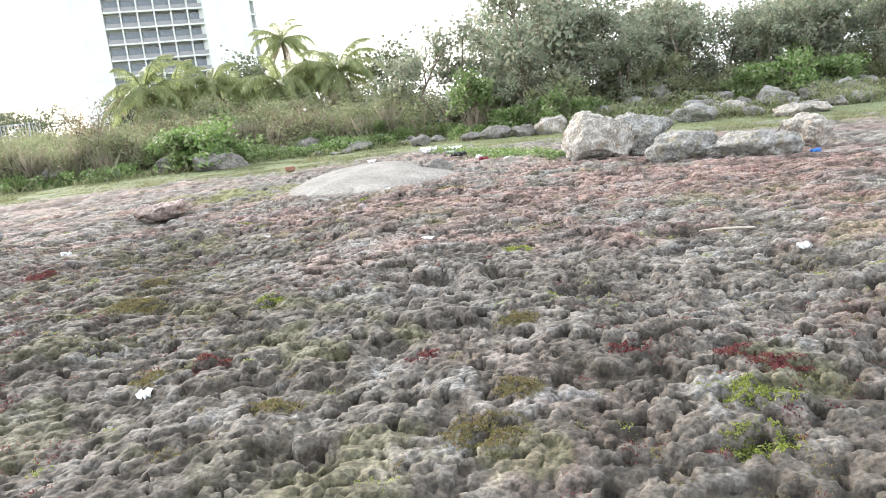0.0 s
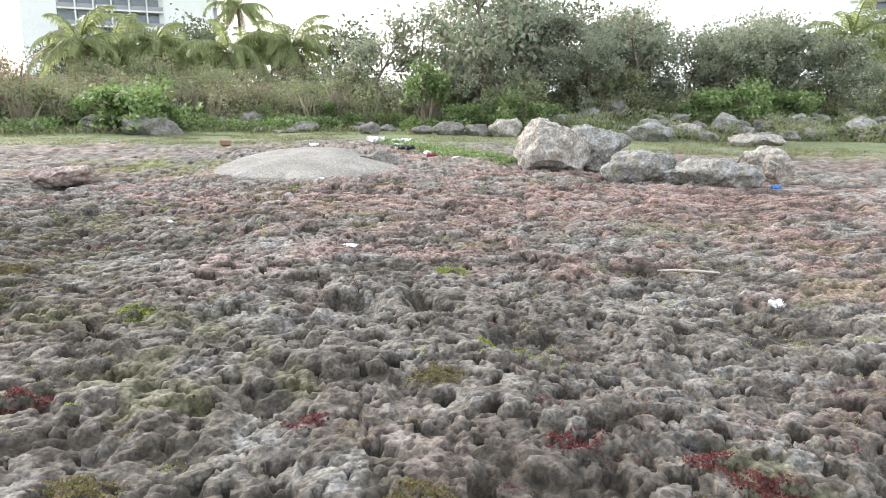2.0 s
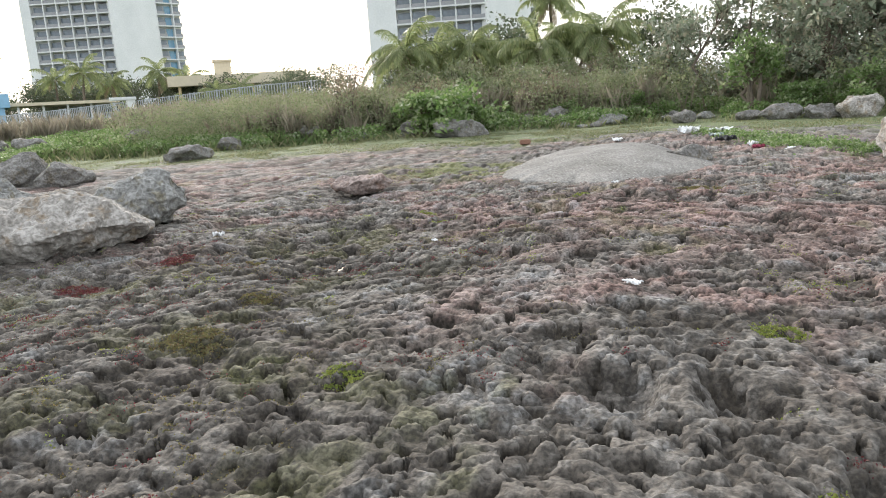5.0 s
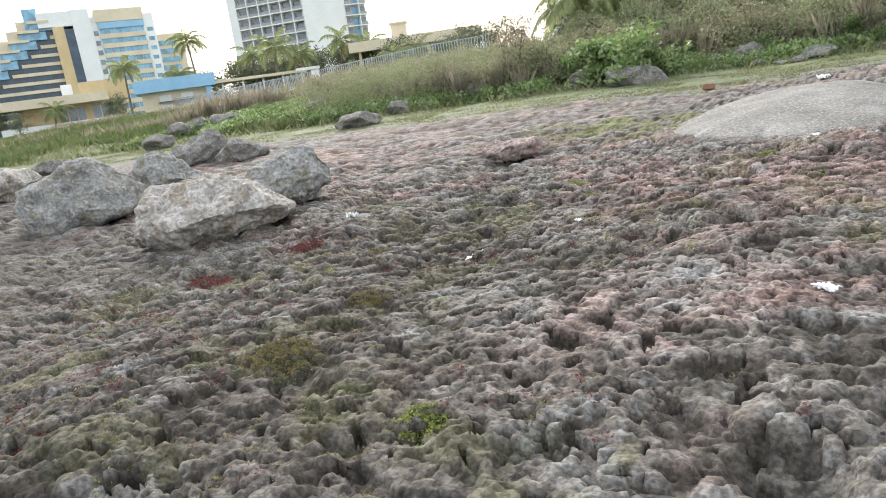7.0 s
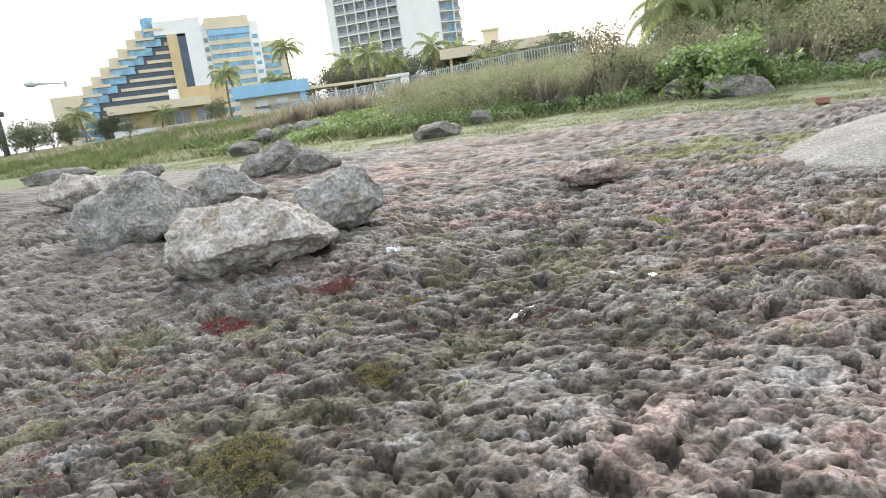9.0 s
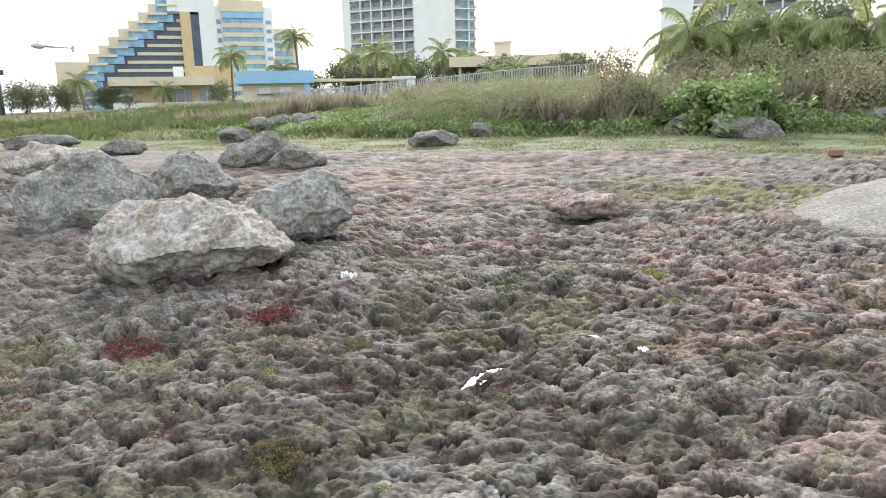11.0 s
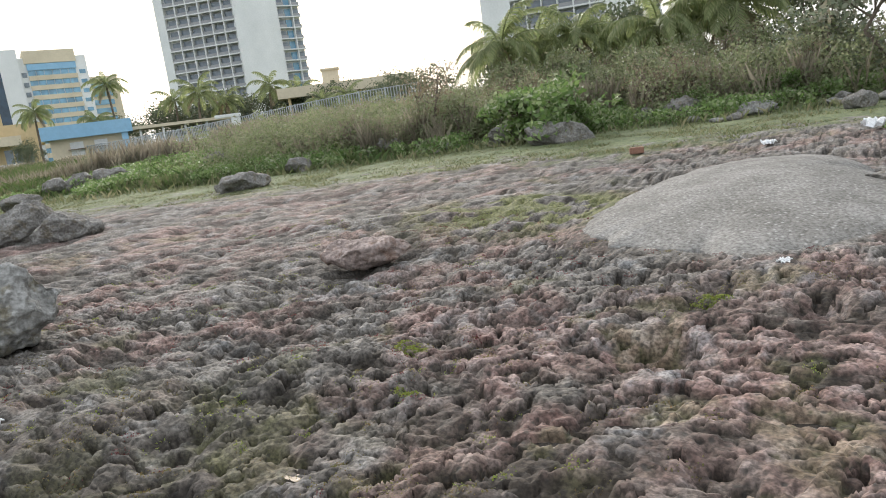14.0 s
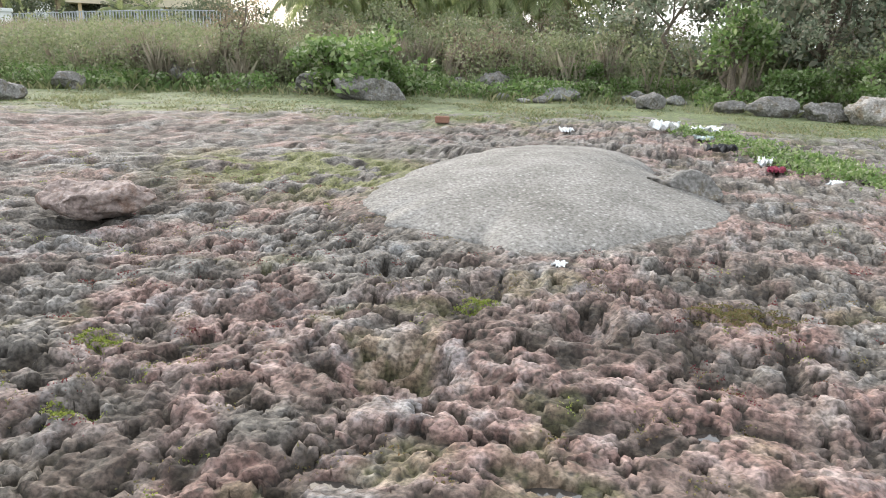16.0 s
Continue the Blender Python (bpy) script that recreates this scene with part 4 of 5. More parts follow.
grass_stuff("turf", 70000, (-30, 14, -6.5, 0.5), 0.07, 0.010, GRASS_GREEN, "short turf at the edge of the rock", 430, 0.56, 0.9, 0.6)


def vines(name, n, area, lift, size, mat, label, seed, keep, freq=0.4):
    x, y = scatter(n, *area, seed, keep, freq)
    rng = np.random.default_rng(seed + 3)
    z = lie(x, y) + lift * rng.uniform(0.0, 1.0, len(x)) * (0.4 + fbm(x * 1.3, y * 1.3, seed + 4))
    v, f = leaves(np.stack([x, y, z], 1), size, seed + 5, 0.7)
    return thing(name, np_mesh(name, v, f, False), mat, label, "ground cover", "", "stuff")


vines("creeping_vines", 90000, (-32, 6, 0.0, 9), 0.5, 0.12, LEAF_BRIGHT, "green creeping vines over the bank", 440, 0.55)
vines("bank_vines", 30000, (5.5, 23, -0.6, 6), 0.55, 0.12, LEAF_SCRUB, "low green creepers among the tumbled blocks", 445, 0.5, 0.7)
vines("scrub_undergrowth", 90000, (-24, 6.5, 1.5, 9), 1.8, 0.10, LEAF_SCRUB, "dense olive undergrowth at the foot of the trees", 450, 0.62)


def weed_strip():
    """A strip of low weeds and debris past the slab."""
    rng = np.random.default_rng(460)
    n = 9000
    q = rng.uniform(0, 1, n)
    x = 0.3 + 3.0 * q + 0.22 * rng.normal(size=n)
    y = 22.5 - 6.4 * q + 0.40 * rng.normal(size=n)
    on = fbm(x * 1.6, y * 1.6, 461, 3) > 0.42
    x, y = x[on], y[on]
    z = floor_at(x, y) + 0.01 + 0.10 * rng.uniform(0, 1, len(x))
    v, f = leaves(np.stack([x, y, z], 1), 0.06, 462, 0.6)
    return thing("weed_strip", np_mesh("weed_strip", v, f, False), LEAF_BRIGHT, "strip of low green weeds across the rock", "ground cover", "", "stuff")


weed_strip()


# ---- buildings ----
def polar(bear, d, ex=-0.3, ey=4.0):
    return ex - d * math.sin(radians(bear)), ey + d * math.cos(radians(bear))


def hotel_tower(left, corner, right, z0, storeys, sh, cols, label):
    """A white tower: a front of balconies from left to corner, a side with a blank wall and narrow balconies from corner to right."""
    root = thing("hotel_tower", None, None, label, "building", "hotel towers", "", pose(*corner, z0))
    C = Vector((0, 0))
    Lp, Rp = Vector(left) - Vector(corner), Vector(right) - Vector(corner)
    H = storeys * sh
    back = (Lp + Rp) * 0.9
    u, v = Lp.normalized(), Rp.normalized()
    nf, ns = Vector((-u.y, u.x)), Vector((-v.y, v.x))
    if nf.dot(Vector(corner)) > 0:
        nf = -nf
    if ns.dot(Vector(corner)) > 0:
        ns = -ns
    inset = 1.3
    plan = [C - nf * inset - ns * inset, Rp - ns * inset, back, Lp - nf * inset]
    area = sum(plan[i].x * plan[(i + 1) % 4].y - plan[(i + 1) % 4].x * plan[i].y for i in range(4))
    if area < 0:
        plan = plan[::-1]
    part("wall", prism_bm([tuple(p) for p in plan], -2, H), WHITE_WALL, root)

    def face(d, n, length, layout):
        """layout: (kind, metres) from the corner outward."""
        rz = math.degrees(math.atan2(d.y, d.x))
        sgn = 1 if Vector((-d.y, d.x)).dot(n) < 0 else -1
        at0 = pose(0, 0, 0, 0, 0, rz)
        p = 0.0
        for kind, wd in layout:
            if kind == "blank":
                part("wall_panel", box_bm(p, p + wd, min(0, sgn * inset), max(0, sgn * inset), -2, H), WHITE_WALL, root, "", at0)
            else:
                glass = bm_mesh("window", box_bm(-wd * 0.42, wd * 0.42, min(0, -sgn * 0.06), max(0, -sgn * 0.06), 0.1, sh * 0.78))
                rail = bm_mesh("balustrade", box_bm(-wd / 2 + 0.1, wd / 2 - 0.1, -0.04, 0.04, 0.1, 0.95))
                for k in range(storeys):
                    part("window", glass, GLASS_DARK if kind == "balcony" else GLASS_BLUE, root, "", at0 @ pose(p + wd / 2, sgn * (inset - 0.01), k * sh))
                    if kind == "balcony":
                        part("balustrade", rail, BALCONY_IN, root, "", at0 @ pose(p + wd / 2, sgn * 0.2, k * sh))
                if kind == "balcony":
                    part("fin", box_bm(p - 0.14, p + 0.14, min(-sgn * 0.05, sgn * inset), max(-sgn * 0.05, sgn * inset), -2, H), SHADED_WHITE, root, "", at0)
            p += wd
        return p
    return root, face, u, nf, v, ns, Lp.length, Rp.length, H


def floors_on(root, d, n, p0, p1, storeys, sh):
    rz = math.degrees(math.atan2(d.y, d.x))
    sgn = 1 if Vector((-d.y, d.x)).dot(n) < 0 else -1
    slab = bm_mesh("floor_slab", box_bm(p0, p1, min(-sgn * 0.08, sgn * 1.25), max(-sgn * 0.08, sgn * 1.25), -0.16, 0.16))
    for k in range(storeys + 1):
        part("floor_slab", slab, SHADED_WHITE, root, "", pose(0, 0, k * sh, 0, 0, rz))


def tower(bl, dl, bc, dc, br, dr, z0, blank_l, blank_r, label):
    root, face, u, nf, v, ns, fl, sl, H = hotel_tower(polar(bl, dl), polar(bc, dc), polar(br, dr), z0, 18, 3.0, 6, label)
    cw = (fl - blank_l) / 6
    face(u, nf, fl, [("balcony", cw)] * 6 + [("blank", blank_l)])
    floors_on(root, u, nf, 0, fl - blank_l, 18, 3.0)
    face(v, ns, sl, [("blank", sl * blank_r), ("balcony", sl * (1 - blank_r) * 0.35), ("window", sl * (1 - blank_r) * 0.3), ("balcony", sl * (1 - blank_r) * 0.35)])
    floors_on(root, v, ns, sl * blank_r, sl, 18, 3.0)
    return root


tower(25.9, 149, 16.5, 147, 12.5, 160, 1.5, 5.9, 0.86, "tall white hotel tower with a grid of recessed balconies")
tower(50.4, 217, 44.8, 207, 39.9, 214, 2.5, 2.6, 0.64, "distant white hotel tower with balconies and a blank side wall")


def stepped_hotel():
    """A stepped hotel of dark and sky-blue glass bands with cream parapets, a white lift core and a banded wing."""
    d = 300.0
    cx, cy = polar(63.2, d)
    root = thing("stepped_hotel", None, None, "stepped hotel with blue glass, cream bands and a white core", "building", "", "", pose(cx, cy, 2.0, 0, 0, 63.2))

    def X(b):
        return -d * math.tan(radians(b - 63.2))
    sh, n = 3.1, 13
    x_core = X(62.4)
    for k in range(n):
        z = k * sh
        xl = X(min(69.6, 63.85 + 0.72 * (n - 1 - k)))
        xb = X(min(68.4, 62.5 + 0.72 * (n - 1 - k)))
        if xb < x_core - 1:
            box("glass_band", xb, x_core, 0, 14, z, z + sh, GLASS_NAVY, root)
            box("parapet", xb + 2.5, x_core - 0.4, -0.8, 0.0, z + sh * 0.05, z + sh * 0.42, CREAM, root)
        box("glass_step", xl, xb + 1.5, -1.8, 12, z, z + sh * 0.9, GLASS_BLUE, root)
        box("step_parapet", xl - 0.5, xb - 0.5, -2.6, 12.5, z + sh * 0.82, z + sh * 1.12, CREAM, root)
        box("step_wall", xl - 4.2, xl, 3.5, 13, z, z + sh * 1.35, CREAM, root)
    box("end_wall", X(71.1), X(69.0), 2, 14, -2, 19.6, CREAM, root)
    box("core_frame", x_core - 0.4, X(61.75), -2.6, 8, -2, 38.0, YELLOW, root)
    box("core_glass", X(61.85), X(61.1), -2.3, 8, -2, 37.0, GLASS_NAVY, root)
    box("core_wall", X(61.15), X(60.0), -3.0, 10, -2, 43.5, WHITE_WALL, root)
    box("core_head", X(63.3), X(60.4), -2.4, 10, 38.0, 43.2, WHITE_WALL, root)
    box("roof_glass", X(64.1), X(63.2), 3, 12, 38, 45.6, GLASS_BLUE, root)
    xr0, xr1 = X(60.0), X(56.5)
    box("wing_wall", xr0, X(55.8), -1.0, 16, -2, 40.6, WHITE_WALL, root)
    for k in range(10):
        z = 1.0 + k * 3.5
        box("wing_parapet", xr0 + 2.4, xr1, -1.6, -0.9, z, z + 1.7, CREAM, root)
        for i in range(6):
            w = (xr1 - xr0 - 2.6) / 6
            box("window", xr0 + 2.5 + i * w, xr0 + 2.3 + (i + 1) * w, -1.3, -0.95, z + 1.72, z + 3.48, GLASS_BLUE, root)
        box("window", xr0 + 0.4, xr0 + 2.0, -1.15, -0.95, z + 1.3, z + 3.0, GLASS_DARK, root)
        box("window", xr1 + 0.8, X(55.9) - 0.3, -1.15, -0.95, z + 1.5, z + 2.9, GLASS_BLUE, root)
    box("blue_band", xr0 + 2.4, xr1, -1.7, -0.9, 36.1, 38.4, SKY_BLUE, root)
    box("cornice", xr0 + 1.8, xr1 + 0.3, -1.8, 14, 38.5, 43.0, CREAM, root)
    box("rear_wing", X(55.7), X(53.6), 14, 24, -2, 34.0, CREAM, root)
    for k in range(9):
        box("window", X(55.5), X(54.1), 13.8, 14.1, 3 + 3.3 * k, 5.0 + 3.3 * k, GLASS_BLUE, root)
    return root


stepped_hotel()


def terrace_hotel():
    """A hotel of deep terraces behind the palms."""
    x, y = 76.5, 112
    root = thing("terrace_hotel", None, None, "beige hotel with long concrete terraces", "building", "", "", pose(x, y, 2, 0, 0, -38))
    for k in range(14):
        box("terrace", -4 + 0.3 * (13 - k), 40, -3.0, 0, 3 * k + 1.6, 3 * k + 3.1, SHADED_WHITE, root)
        box("storey_wall", 0, 40, 0, 12, 3 * k, 3 * k + 3, CREAM, root)
        for i in range(7):
            box("window", 2 + 5 * i, 5.5 + 5 * i, -0.12, 0.02, 3 * k + 0.2, 3 * k + 2.3, GLASS_DARK, root)
    return root


terrace_hotel()


def low_pavilion():
    """A low yellow pavilion with a broad flat roof."""
    x, y = polar(63.2, 118)
    z = height_at(x, y)
    root = thing("beach_pavilion", None, None, "low yellow pavilion with a broad flat roof", "building", "", "", pose(x, y, z, 0, 0, 62))
    box("wall", -5.5, 8.5, 0, 8, -1, 3.2, YELLOW, root)
    box("roof", -8.5, 6.5, -2.2, 8, 3.2, 4.5, CREAM, root)
    box("upper_storey", 3.0, 9.5, 0.5, 9, 3.2, 6.2, YELLOW, root)
    box("roof_tank", 0.5, 2.0, 2, 4, 4.5, 6.2, WHITE_WALL, root)
    for x0 in (-0.5, 4.0):
        box("window", x0, x0 + 3.6, -0.1, 0.1, 0.6, 2.7, GLASS_DARK, root)
        for i in range(4):
            box("pier", x0 + i * 1.2 - 0.08, x0 + i * 1.2 + 0.08, -0.16, 0.0, 0.5, 2.8, YELLOW, root)
    box("terrace_wall", -8.0, 6.5, -3.5, -3.2, -1.0, 0.7, WHITE_WALL, root)
    return root


low_pavilion()


def blue_bar():
    """A flat-roofed beach bar with a sky-blue fascia."""
    x, y = polar(55.2, 80)
    z = 2.6
    root = thing("beach_bar", None, None, "flat-roofed cream beach bar with a sky-blue fascia", "building", "", "", pose(x, y, z, 0, 0, 55))
    box("wall", -3.6, 3.0, 0, 6, -1, 2.0, CREAM, root)
    box("fascia", -4.2, 4.0, -0.8, 6.5, 2.0, 3.3, SKY_BLUE, root)
    box("blue_pier", 2.9, 3.5, -0.6, 0.4, -1, 2.0, SKY_BLUE, root)
    for x0 in (-1.9, 0.3):
        box("hatch", x0, x0 + 1.2, -0.05, 0.05, 0.3, 1.6, SHADED_WHITE, root)
        box("counter", x0 - 0.2, x0 + 1.4, -0.5, 0.0, 0.85, 0.95, BARK, root)
    box("side_canopy", 4.0, 14, -0.2, 5, 2.1, 2.4, CREAM, root)
    for i in range(5):
        box("canopy_post", 4.6 + 2.2 * i, 4.8 + 2.2 * i, 0.2, 0.4, -1, 2.1, SHADED_WHITE, root)
    return root


blue_bar()


def park_roof():
    """A long low concrete canopy with posts and a turret, behind the fence."""
    x, y = polar(37.5, 82)
    root = thing("garden_pavilion", None, None, "long low cream pavilion roof on posts with a small turret", "building", "", "", pose(x, y, 3.0, 0, 0, 37.5))
    box("roof", -6.0, 9.0, -1, 8, 3.0, 4.1, CREAM, root)
    box("dark_back", -5.6, 8.6, 6.5, 7, -1, 3.0, BALCONY_IN, root)
    for i in range(6):
        box("post", -5.0 + 2.6 * i, -4.7 + 2.6 * i, -0.6, -0.3, -1, 3.0, YELLOW, root)
    box("turret", -1.0, 0.8, 1, 3, 4.1, 5.6, CREAM, root)
    box("turret_cap", -1.15, 0.95, 0.85, 3.15, 5.6, 5.8, CREAM, root)
    return root


park_roof()


# ---- sea wall and railing ----
FENCE = [polar(55.5, 80), polar(53.0, 76), polar(49.0, 69), polar(44.7, 63), polar(40.0, 59), polar(35.0, 56), polar(30.0, 55)]
FENCE_Z = [2.55, 2.6, 2.7, 2.85, 3.1, 3.3, 3.4]
wall_root = thing("sea_wall", None, None, "low cream masonry wall along the hotel garden", "wall", "", "structure")
for (p, q, z0, z1) in zip(FENCE, FENCE[1:], FENCE_Z, FENCE_Z[1:]):
    a, b = Vector(p), Vector(q)
    n = (b - a).normalized()
    n = Vector((-n.y, n.x)) * 0.15
    bm = bmesh.new()
    pts = [a - n, b - n, b + n, a + n]
    zs = (z0, z1, z1, z0)
    low = [bm.verts.new((c.x, c.y, -0.5)) for c in pts]
    top = [bm.verts.new((c.x, c.y, z)) for c, z in zip(pts, zs)]
    bm.faces.new(top)
    for i in range(4):
        bm.faces.new((low[i], low[(i + 1) % 4], top[(i + 1) % 4], top[i]))
    bmesh.ops.recalc_face_normals(bm, faces=bm.faces[:])
    part("wall_section", bm, CREAM, wall_root)
rail_root = thing("railing", None, None, "galvanised metal railing on top of the wall", "railing")
bar = bm_mesh("baluster", box_bm(-0.025, 0.025, -0.025, 0.025, 0, 1.1))
post = bm_mesh("post", box_bm(-0.05, 0.05, -0.05, 0.05, 0, 1.2))
for (p, q, z0, z1) in zip(FENCE, FENCE[1:], FENCE_Z, FENCE_Z[1:]):
    a, b = Vector((*p, z0)), Vector((*q, z1))
    for lift in (0.12, 1.12):
        v, f = tube([a + Vector((0, 0, lift)), b + Vector((0, 0, lift))], [0.035, 0.035], 5)
        part("rail", np_mesh("rail", v, f), RAIL, rail_root)
    n = int((b - a).length / 0.22)
    for i in range(n):
        c = a + (b - a) * (i / n)
        part("post" if i % 9 == 0 else "baluster", post if i % 9 == 0 else bar, RAIL, rail_root, "", pose(c.x, c.y, c.z))
px, py = polar(44.6, 62.6)
pillar = thing("gate_pillar", None, None, "white gate pillar with a flat cap", "pillar", "", "", pose(px, py, 2.2, 0, 0, 44))
box("shaft", -0.35, 0.35, -0.3, 0.3, 0, 1.9, WHITE_WALL, pillar, "", 0.03)
box("cap", -1.6, 0.45, -0.4, 0.4, 1.9, 2.15, WHITE_WALL, pillar, "", 0.03)


# ---- small things on the rock ----
def pool(x, y, a, b, turn):
    n = 28
    rng = random.Random(int(x * 100))
    z = float(lie(x, y)) - 0.006
    bm = bmesh.new()
    ring = []
    for i in range(n):
        w = 2 * math.pi * i / n
        k = 1.2 * (1 + 0.08 * math.sin(3 * w + x) + 0.08 * rng.uniform(-1, 1))
        ring.append(bm.verts.new((a * k * math.cos(w), b * k * math.sin(w), 0)))
    bm.faces.new(ring)
    return thing("rain_pool", bm_mesh("rain_pool", bm), WATER, "small rain pool in a hollow of the rock", "puddle", "rain pools", "", pose(x, y, z, 0, 0, turn))


for p in POOLS:
    pool(*p)


def cushion(x, y, r, mat, label, seed, n=260, size=0.014):
    """A low patch of succulent leaves hugging the rock."""
    rng = np.random.default_rng(seed)
    a, q = rng.uniform(0, 2 * math.pi, n), r * np.sqrt(rng.uniform(0, 1, n)) * (0.75 + 0.5 * rng.uniform(0, 1, n))
    px, py = x + q * np.cos(a), y + 0.8 * q * np.sin(a)
    pz = floor_at(px, py) + 0.006 + 0.025 * rng.uniform(0, 1, n) * (1 - q / (1.3 * r))
    v, f = leaves(np.stack([px - x, py - y, pz], 1), size, seed, 0.6)
    return thing("succulent_patch", np_mesh("succulent_patch", v, f, False), mat, label, "plant", "succulent patches", "stuff", pose(x, y, 0))


G, R, O = SUCCULENT_GREEN, SUCCULENT_RED, SUCCULENT_OLIVE
LG, LR, LO = "bright yellow-green succulent patch in a rock hollow", "dark red succulent patch on the rock", "olive and orange succulent patch on the rock"
for i, (x, y, r, mat) in enumerate([(1.38, 3.02, 0.16, G), (0.9, 5.08, 0.17, G), (-2.97, 7.07, 0.16, O), (-5.22, 7.38, 0.24, R), (-4.88, 8.28, 0.2, R), (-2.67, 10.34, 0.12, G),
                                    (-1.5, 5.72, 0.13, G), (-2.81, 6.07, 0.25, O), (1.66, 3.37, 0.15, R), (0.99, 3.77, 0.12, R), (1.51, 3.55, 0.11, R), (0.3, 3.35, 0.13, O),
                                    (0.75, 6.9, 0.14, G), (-1.0, 3.6, 0.15, O), (-1.6, 4.4, 0.13, R), (-0.2, 4.1, 0.1, R), (-3.1, 11.0, 0.12, G), (0.1, 2.95, 0.2, O),
                                    (-2.0, 4.35, 0.14, O), (1.2, 2.6, 0.14, G), (-3.9, 8.3, 0.13, O), (0.25, 12.4, 0.28, O), (-1.3, 12.1, 0.13, G), (0.45, 4.5, 0.14, O)]):
    cushion(x, y, r, mat, {id(G): LG, id(R): LR, id(O): LO}[id(mat)], 500 + i, int(1500 * (r / 0.16) ** 2))


def speckle(name, n, mat, label, seed, keep, area=(-9, 6, 2.2, 16)):
    """Sprigs of the same plants all over the rock."""
    rng = np.random.default_rng(seed)
    cx, cy = rng.uniform(area[0], area[1], n), rng.uniform(area[2], area[3], n)
    on = fbm(cx * 0.8, cy * 0.8, seed, 3) > keep
    cx, cy = cx[on], cy[on]
    per = 40
    r = rng.uniform(0.02, 0.06, len(cx))
    px = np.repeat(cx, per) + np.repeat(r, per) * rng.normal(size=len(cx) * per)
    py = np.repeat(cy, per) + np.repeat(r, per) * rng.normal(size=len(cx) * per)
    pz = floor_at(px, py) + 0.006
    v, f = leaves(np.stack([px, py, pz], 1), 0.013, seed, 0.6)
    return thing(name, np_mesh(name, v, f, False), mat, label, "plant", "", "stuff")


speckle("red_sprigs", 1300, SUCCULENT_RED, "scattered red succulent sprigs in the rock", 601, 0.5)
speckle("olive_sprigs", 1300, SUCCULENT_OLIVE, "scattered olive succulent sprigs in the rock", 602, 0.5)
speckle("red_mat", 500, SUCCULENT_RED, "mat of dark red succulents on the damp rock", 604, 0.48, (-6.5, -1.4, 4.0, 9.0))
speckle("olive_mat", 500, SUCCULENT_OLIVE, "mat of olive succulents on the damp rock", 605, 0.48, (-6.5, -1.4, 4.0, 9.5))
speckle("green_sprigs", 700, SUCCULENT_GREEN, "scattered green succulent sprigs in the rock", 603, 0.52)


def scrap(x, y, w, d, h, mat, label, name, seed, turn=0, category="litter"):
    """A crumpled bit of plastic or paper."""
    rng = random.Random(seed)
    bm = bmesh.new()
    bmesh.ops.create_grid(bm, x_segments=9, y_segments=8, size=0.5)
    for v in bm.verts:
        v.co = (v.co.x * w * (1 + 0.25 * rng.uniform(-1, 1)), v.co.y * d * (1 + 0.25 * rng.uniform(-1, 1)), h * rng.uniform(0, 1))
    bmesh.ops.solidify(bm, geom=bm.faces[:], thickness=0.006)
    return thing(name, bm_mesh(name, bm), mat, label, category, "litter", "", pose(x, y, floor_at(x, y) + 0.02, 0, 0, turn))


WL = "white crumpled scrap of plastic on the rock"
for i, (x, y, w, d, h) in enumerate([(-0.1, 22.2, 0.5, 0.3, 0.2), (0.6, 22.5, 0.6, 0.3, 0.16), (1.3, 19.3, 0.5, 0.2, 0.12), (-1.85, 3.92, 0.12, 0.08, 0.03), (-0.15, 7.64, 0.12, 0.07, 0.02),
                                     (3.12, 5.87, 0.1, 0.07, 0.06), (-4.98, 9.14, 0.12, 0.08, 0.06), (-0.9, 12.9, 0.12, 0.08, 0.03), (-1.9, 21.8, 0.3, 0.2, 0.1), (-2.3, 9.2, 0.06, 0.05, 0.02)]):
    scrap(x, y, w, d, h, LITTER_WHITE, WL, "plastic_scrap", 700 + i, 37 * i)
scrap(6.5, 11.8, 0.16, 0.1, 0.07, LITTER_BLUE, "blue plastic scrap beside the slabs", "plastic_scrap", 720)
scrap(0.75, 19.9, 0.4, 0.25, 0.14, DARK_PLASTIC, "crumpled black plastic bag among the weeds", "plastic_bag", 721, 30)
scrap(1.35, 18.6, 0.35, 0.18, 0.08, RED_CLOTH, "faded red rag among the weeds", "rag", 722, 70)
scrap(0.55, 21.1, 0.3, 0.2, 0.08, PALE_PLASTIC, "pale blue-green crumpled plastic among the weeds", "plastic_bag", 723, 10)
scrap(1.9, 17.6, 0.25, 0.16, 0.06, LITTER_WHITE, WL, "plastic_scrap", 724, 50)
brick = thing("brick", bm_mesh("brick", box_bm(-0.15, 0.15, -0.08, 0.08, 0, 0.14, 0.015)), BRICK_RED, "broken red clay brick on the rock", "brick", "", "", pose(-4.6, 22.5, floor_at(-4.6, 22.5), 0, 0, 20))
sx, sy = 2.88, 6.9
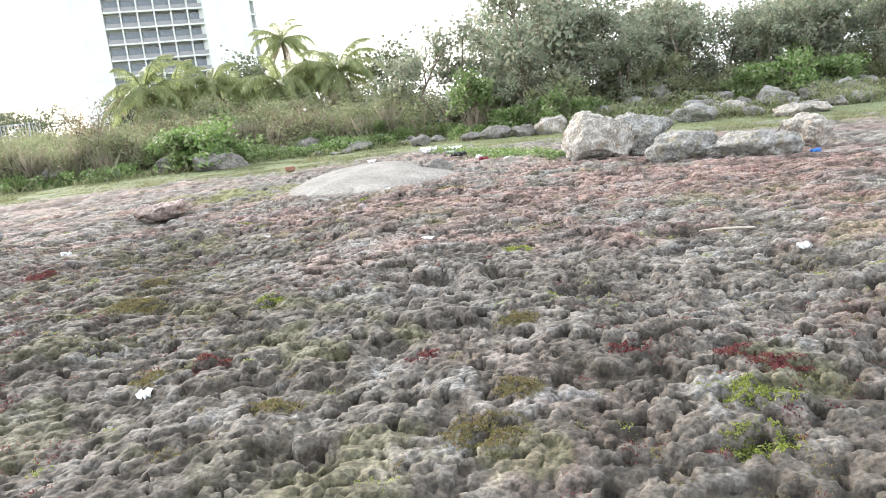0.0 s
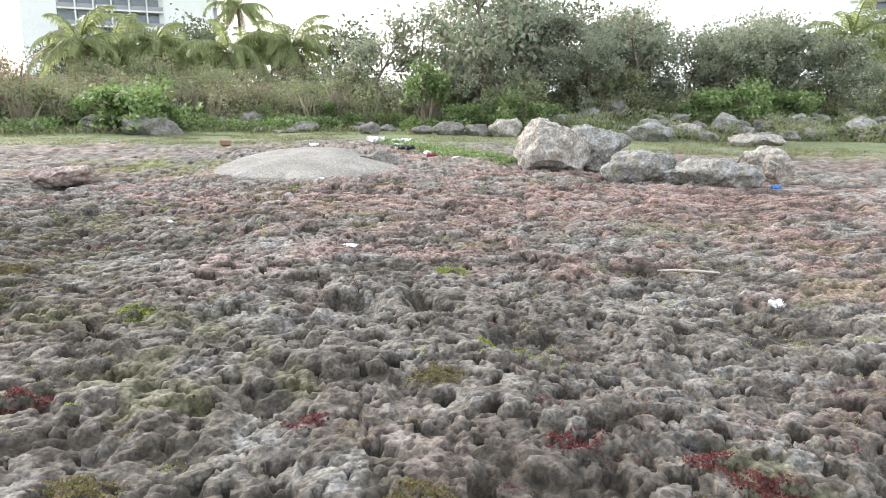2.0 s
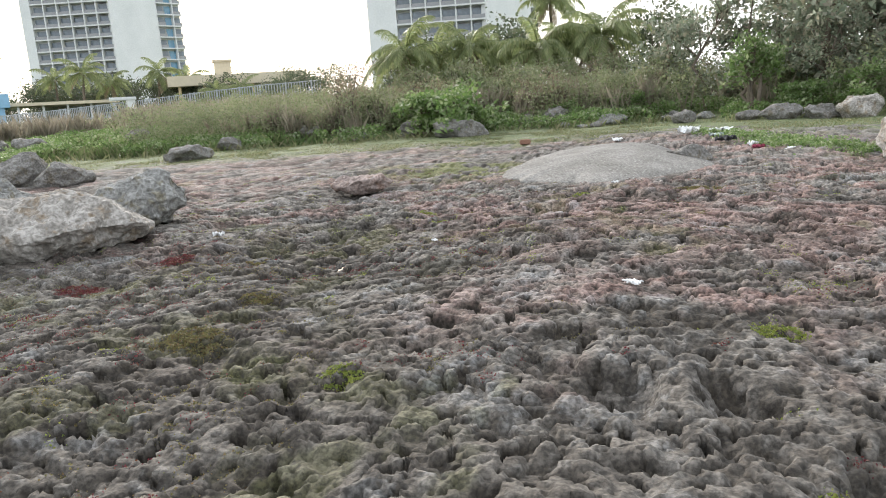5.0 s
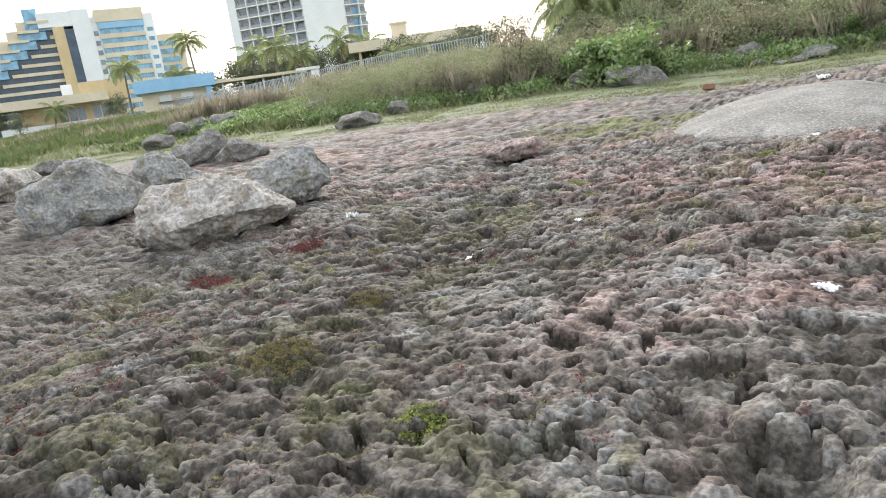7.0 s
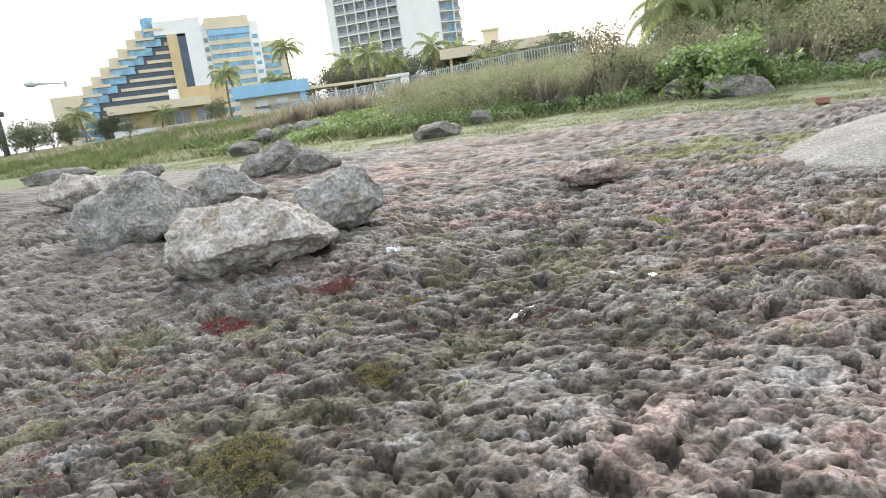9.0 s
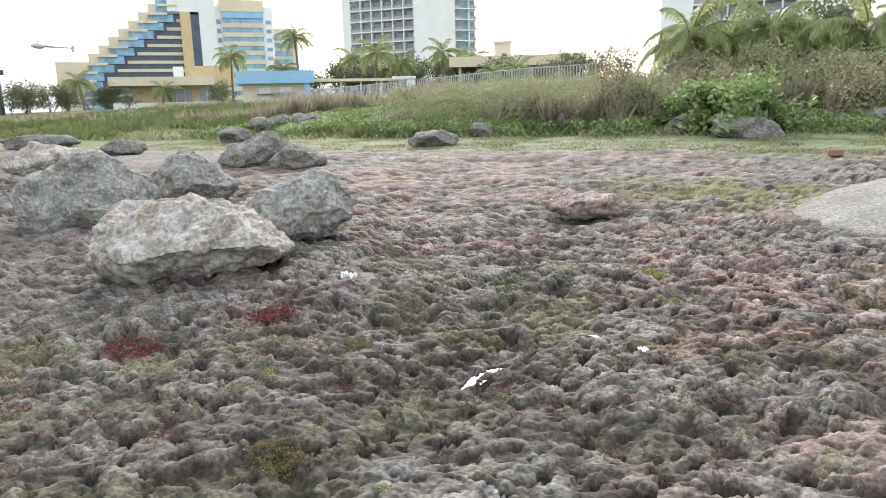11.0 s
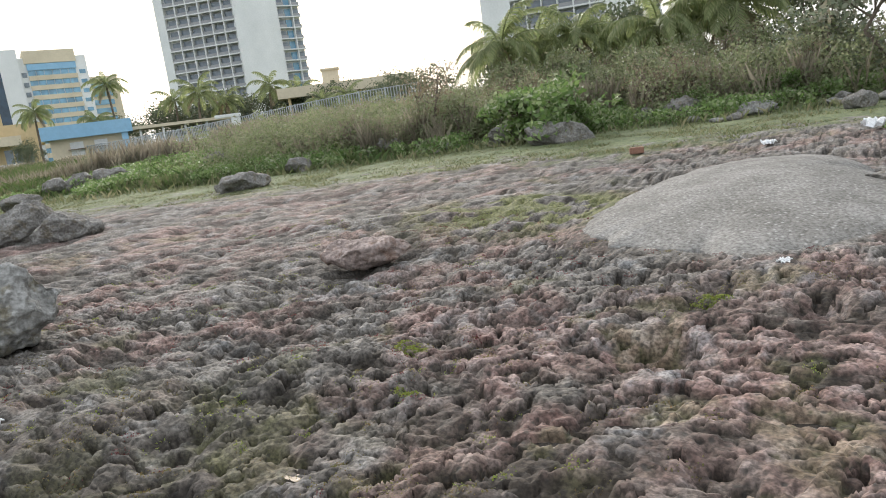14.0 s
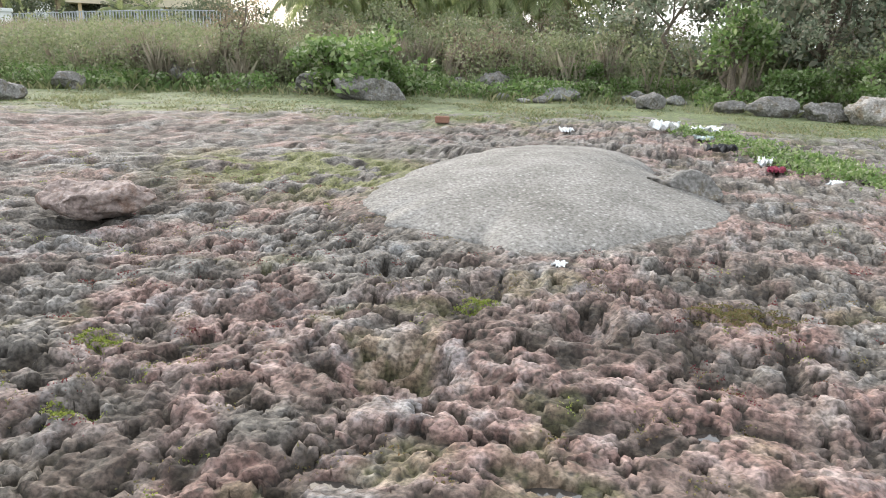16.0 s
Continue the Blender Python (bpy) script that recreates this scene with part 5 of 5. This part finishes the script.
sv, sf = tube([(-0.26, 0.05, 0), (-0.1, 0.02, 0.012), (0.1, -0.02, 0.01), (0.26, -0.07, 0.004)], [0.012, 0.014, 0.013, 0.009], 7)
thing("driftwood_stick", np_mesh("driftwood_stick", sv, sf), DRIFTWOOD, "bleached straight stick lying on the rock", "stick", "", "", pose(sx, sy, floor_at(sx, sy) + 0.05))


def helicopter():
    """A small helicopter hovering far off over the shore."""
    x, y = polar(72.2, 420, -0.4, 5.5)
    root = thing("helicopter", None, None, "small grey helicopter hovering far off", "helicopter", "", "", pose(x, y, 37, 0, 4, 72))
    bm = bmesh.new()
    bmesh.ops.create_uvsphere(bm, u_segments=14, v_segments=10, radius=1)
    for v in bm.verts:
        v.co = (v.co.x * 3.4, v.co.y * 1.4, v.co.z * 1.4)
    part("cabin", bm_mesh("cabin", bm, True), RAIL, root)
    v, f = tube([(2.5, 0, 0.3), (8, 0, 0.2), (15.5, 0, 0.3)], [0.75, 0.5, 0.3], 8)
    part("tail_boom", np_mesh("tail_boom", v, f), RAIL, root)
    box("tail_fin", 15, 16.5, -0.1, 0.1, -1.8, 1.6, RAIL, root)
    v, f = tube([(0, 0, 1.2), (0, 0, 2.4)], [0.3, 0.2], 6)
    part("mast", np_mesh("mast", v, f), RAIL, root)
    for a in (10, 190):
        part("rotor_blade", box_bm(0, 8, -0.25, 0.25, 2.35, 2.45), RAIL, root, "", pose(0, 0, 0, 0, 0, a))
    return root


helicopter()


def light_mast():
    """A floodlight mast at the edge of the grounds."""
    x, y = polar(74.9, 120, -0.4, 5.5)
    z = height_at(x, y)
    root = thing("floodlight_mast", None, None, "dark floodlight mast standing on the shore", "mast", "", "", pose(x, y, z, 0, 0, 74))
    v, f = tube([(0, 0, -0.5), (0, 0, 7.4)], [0.45, 0.3], 8)
    part("pole", np_mesh("pole", v, f), DARK_METAL, root)
    box("lamp_head", -0.7, 0.9, -0.3, 0.3, 5.6, 6.3, DARK_METAL, root)
    box("lamp_hood", -0.3, 0.3, -0.3, 0.3, 6.8, 7.8, DARK_METAL, root)
    return root


light_mast()
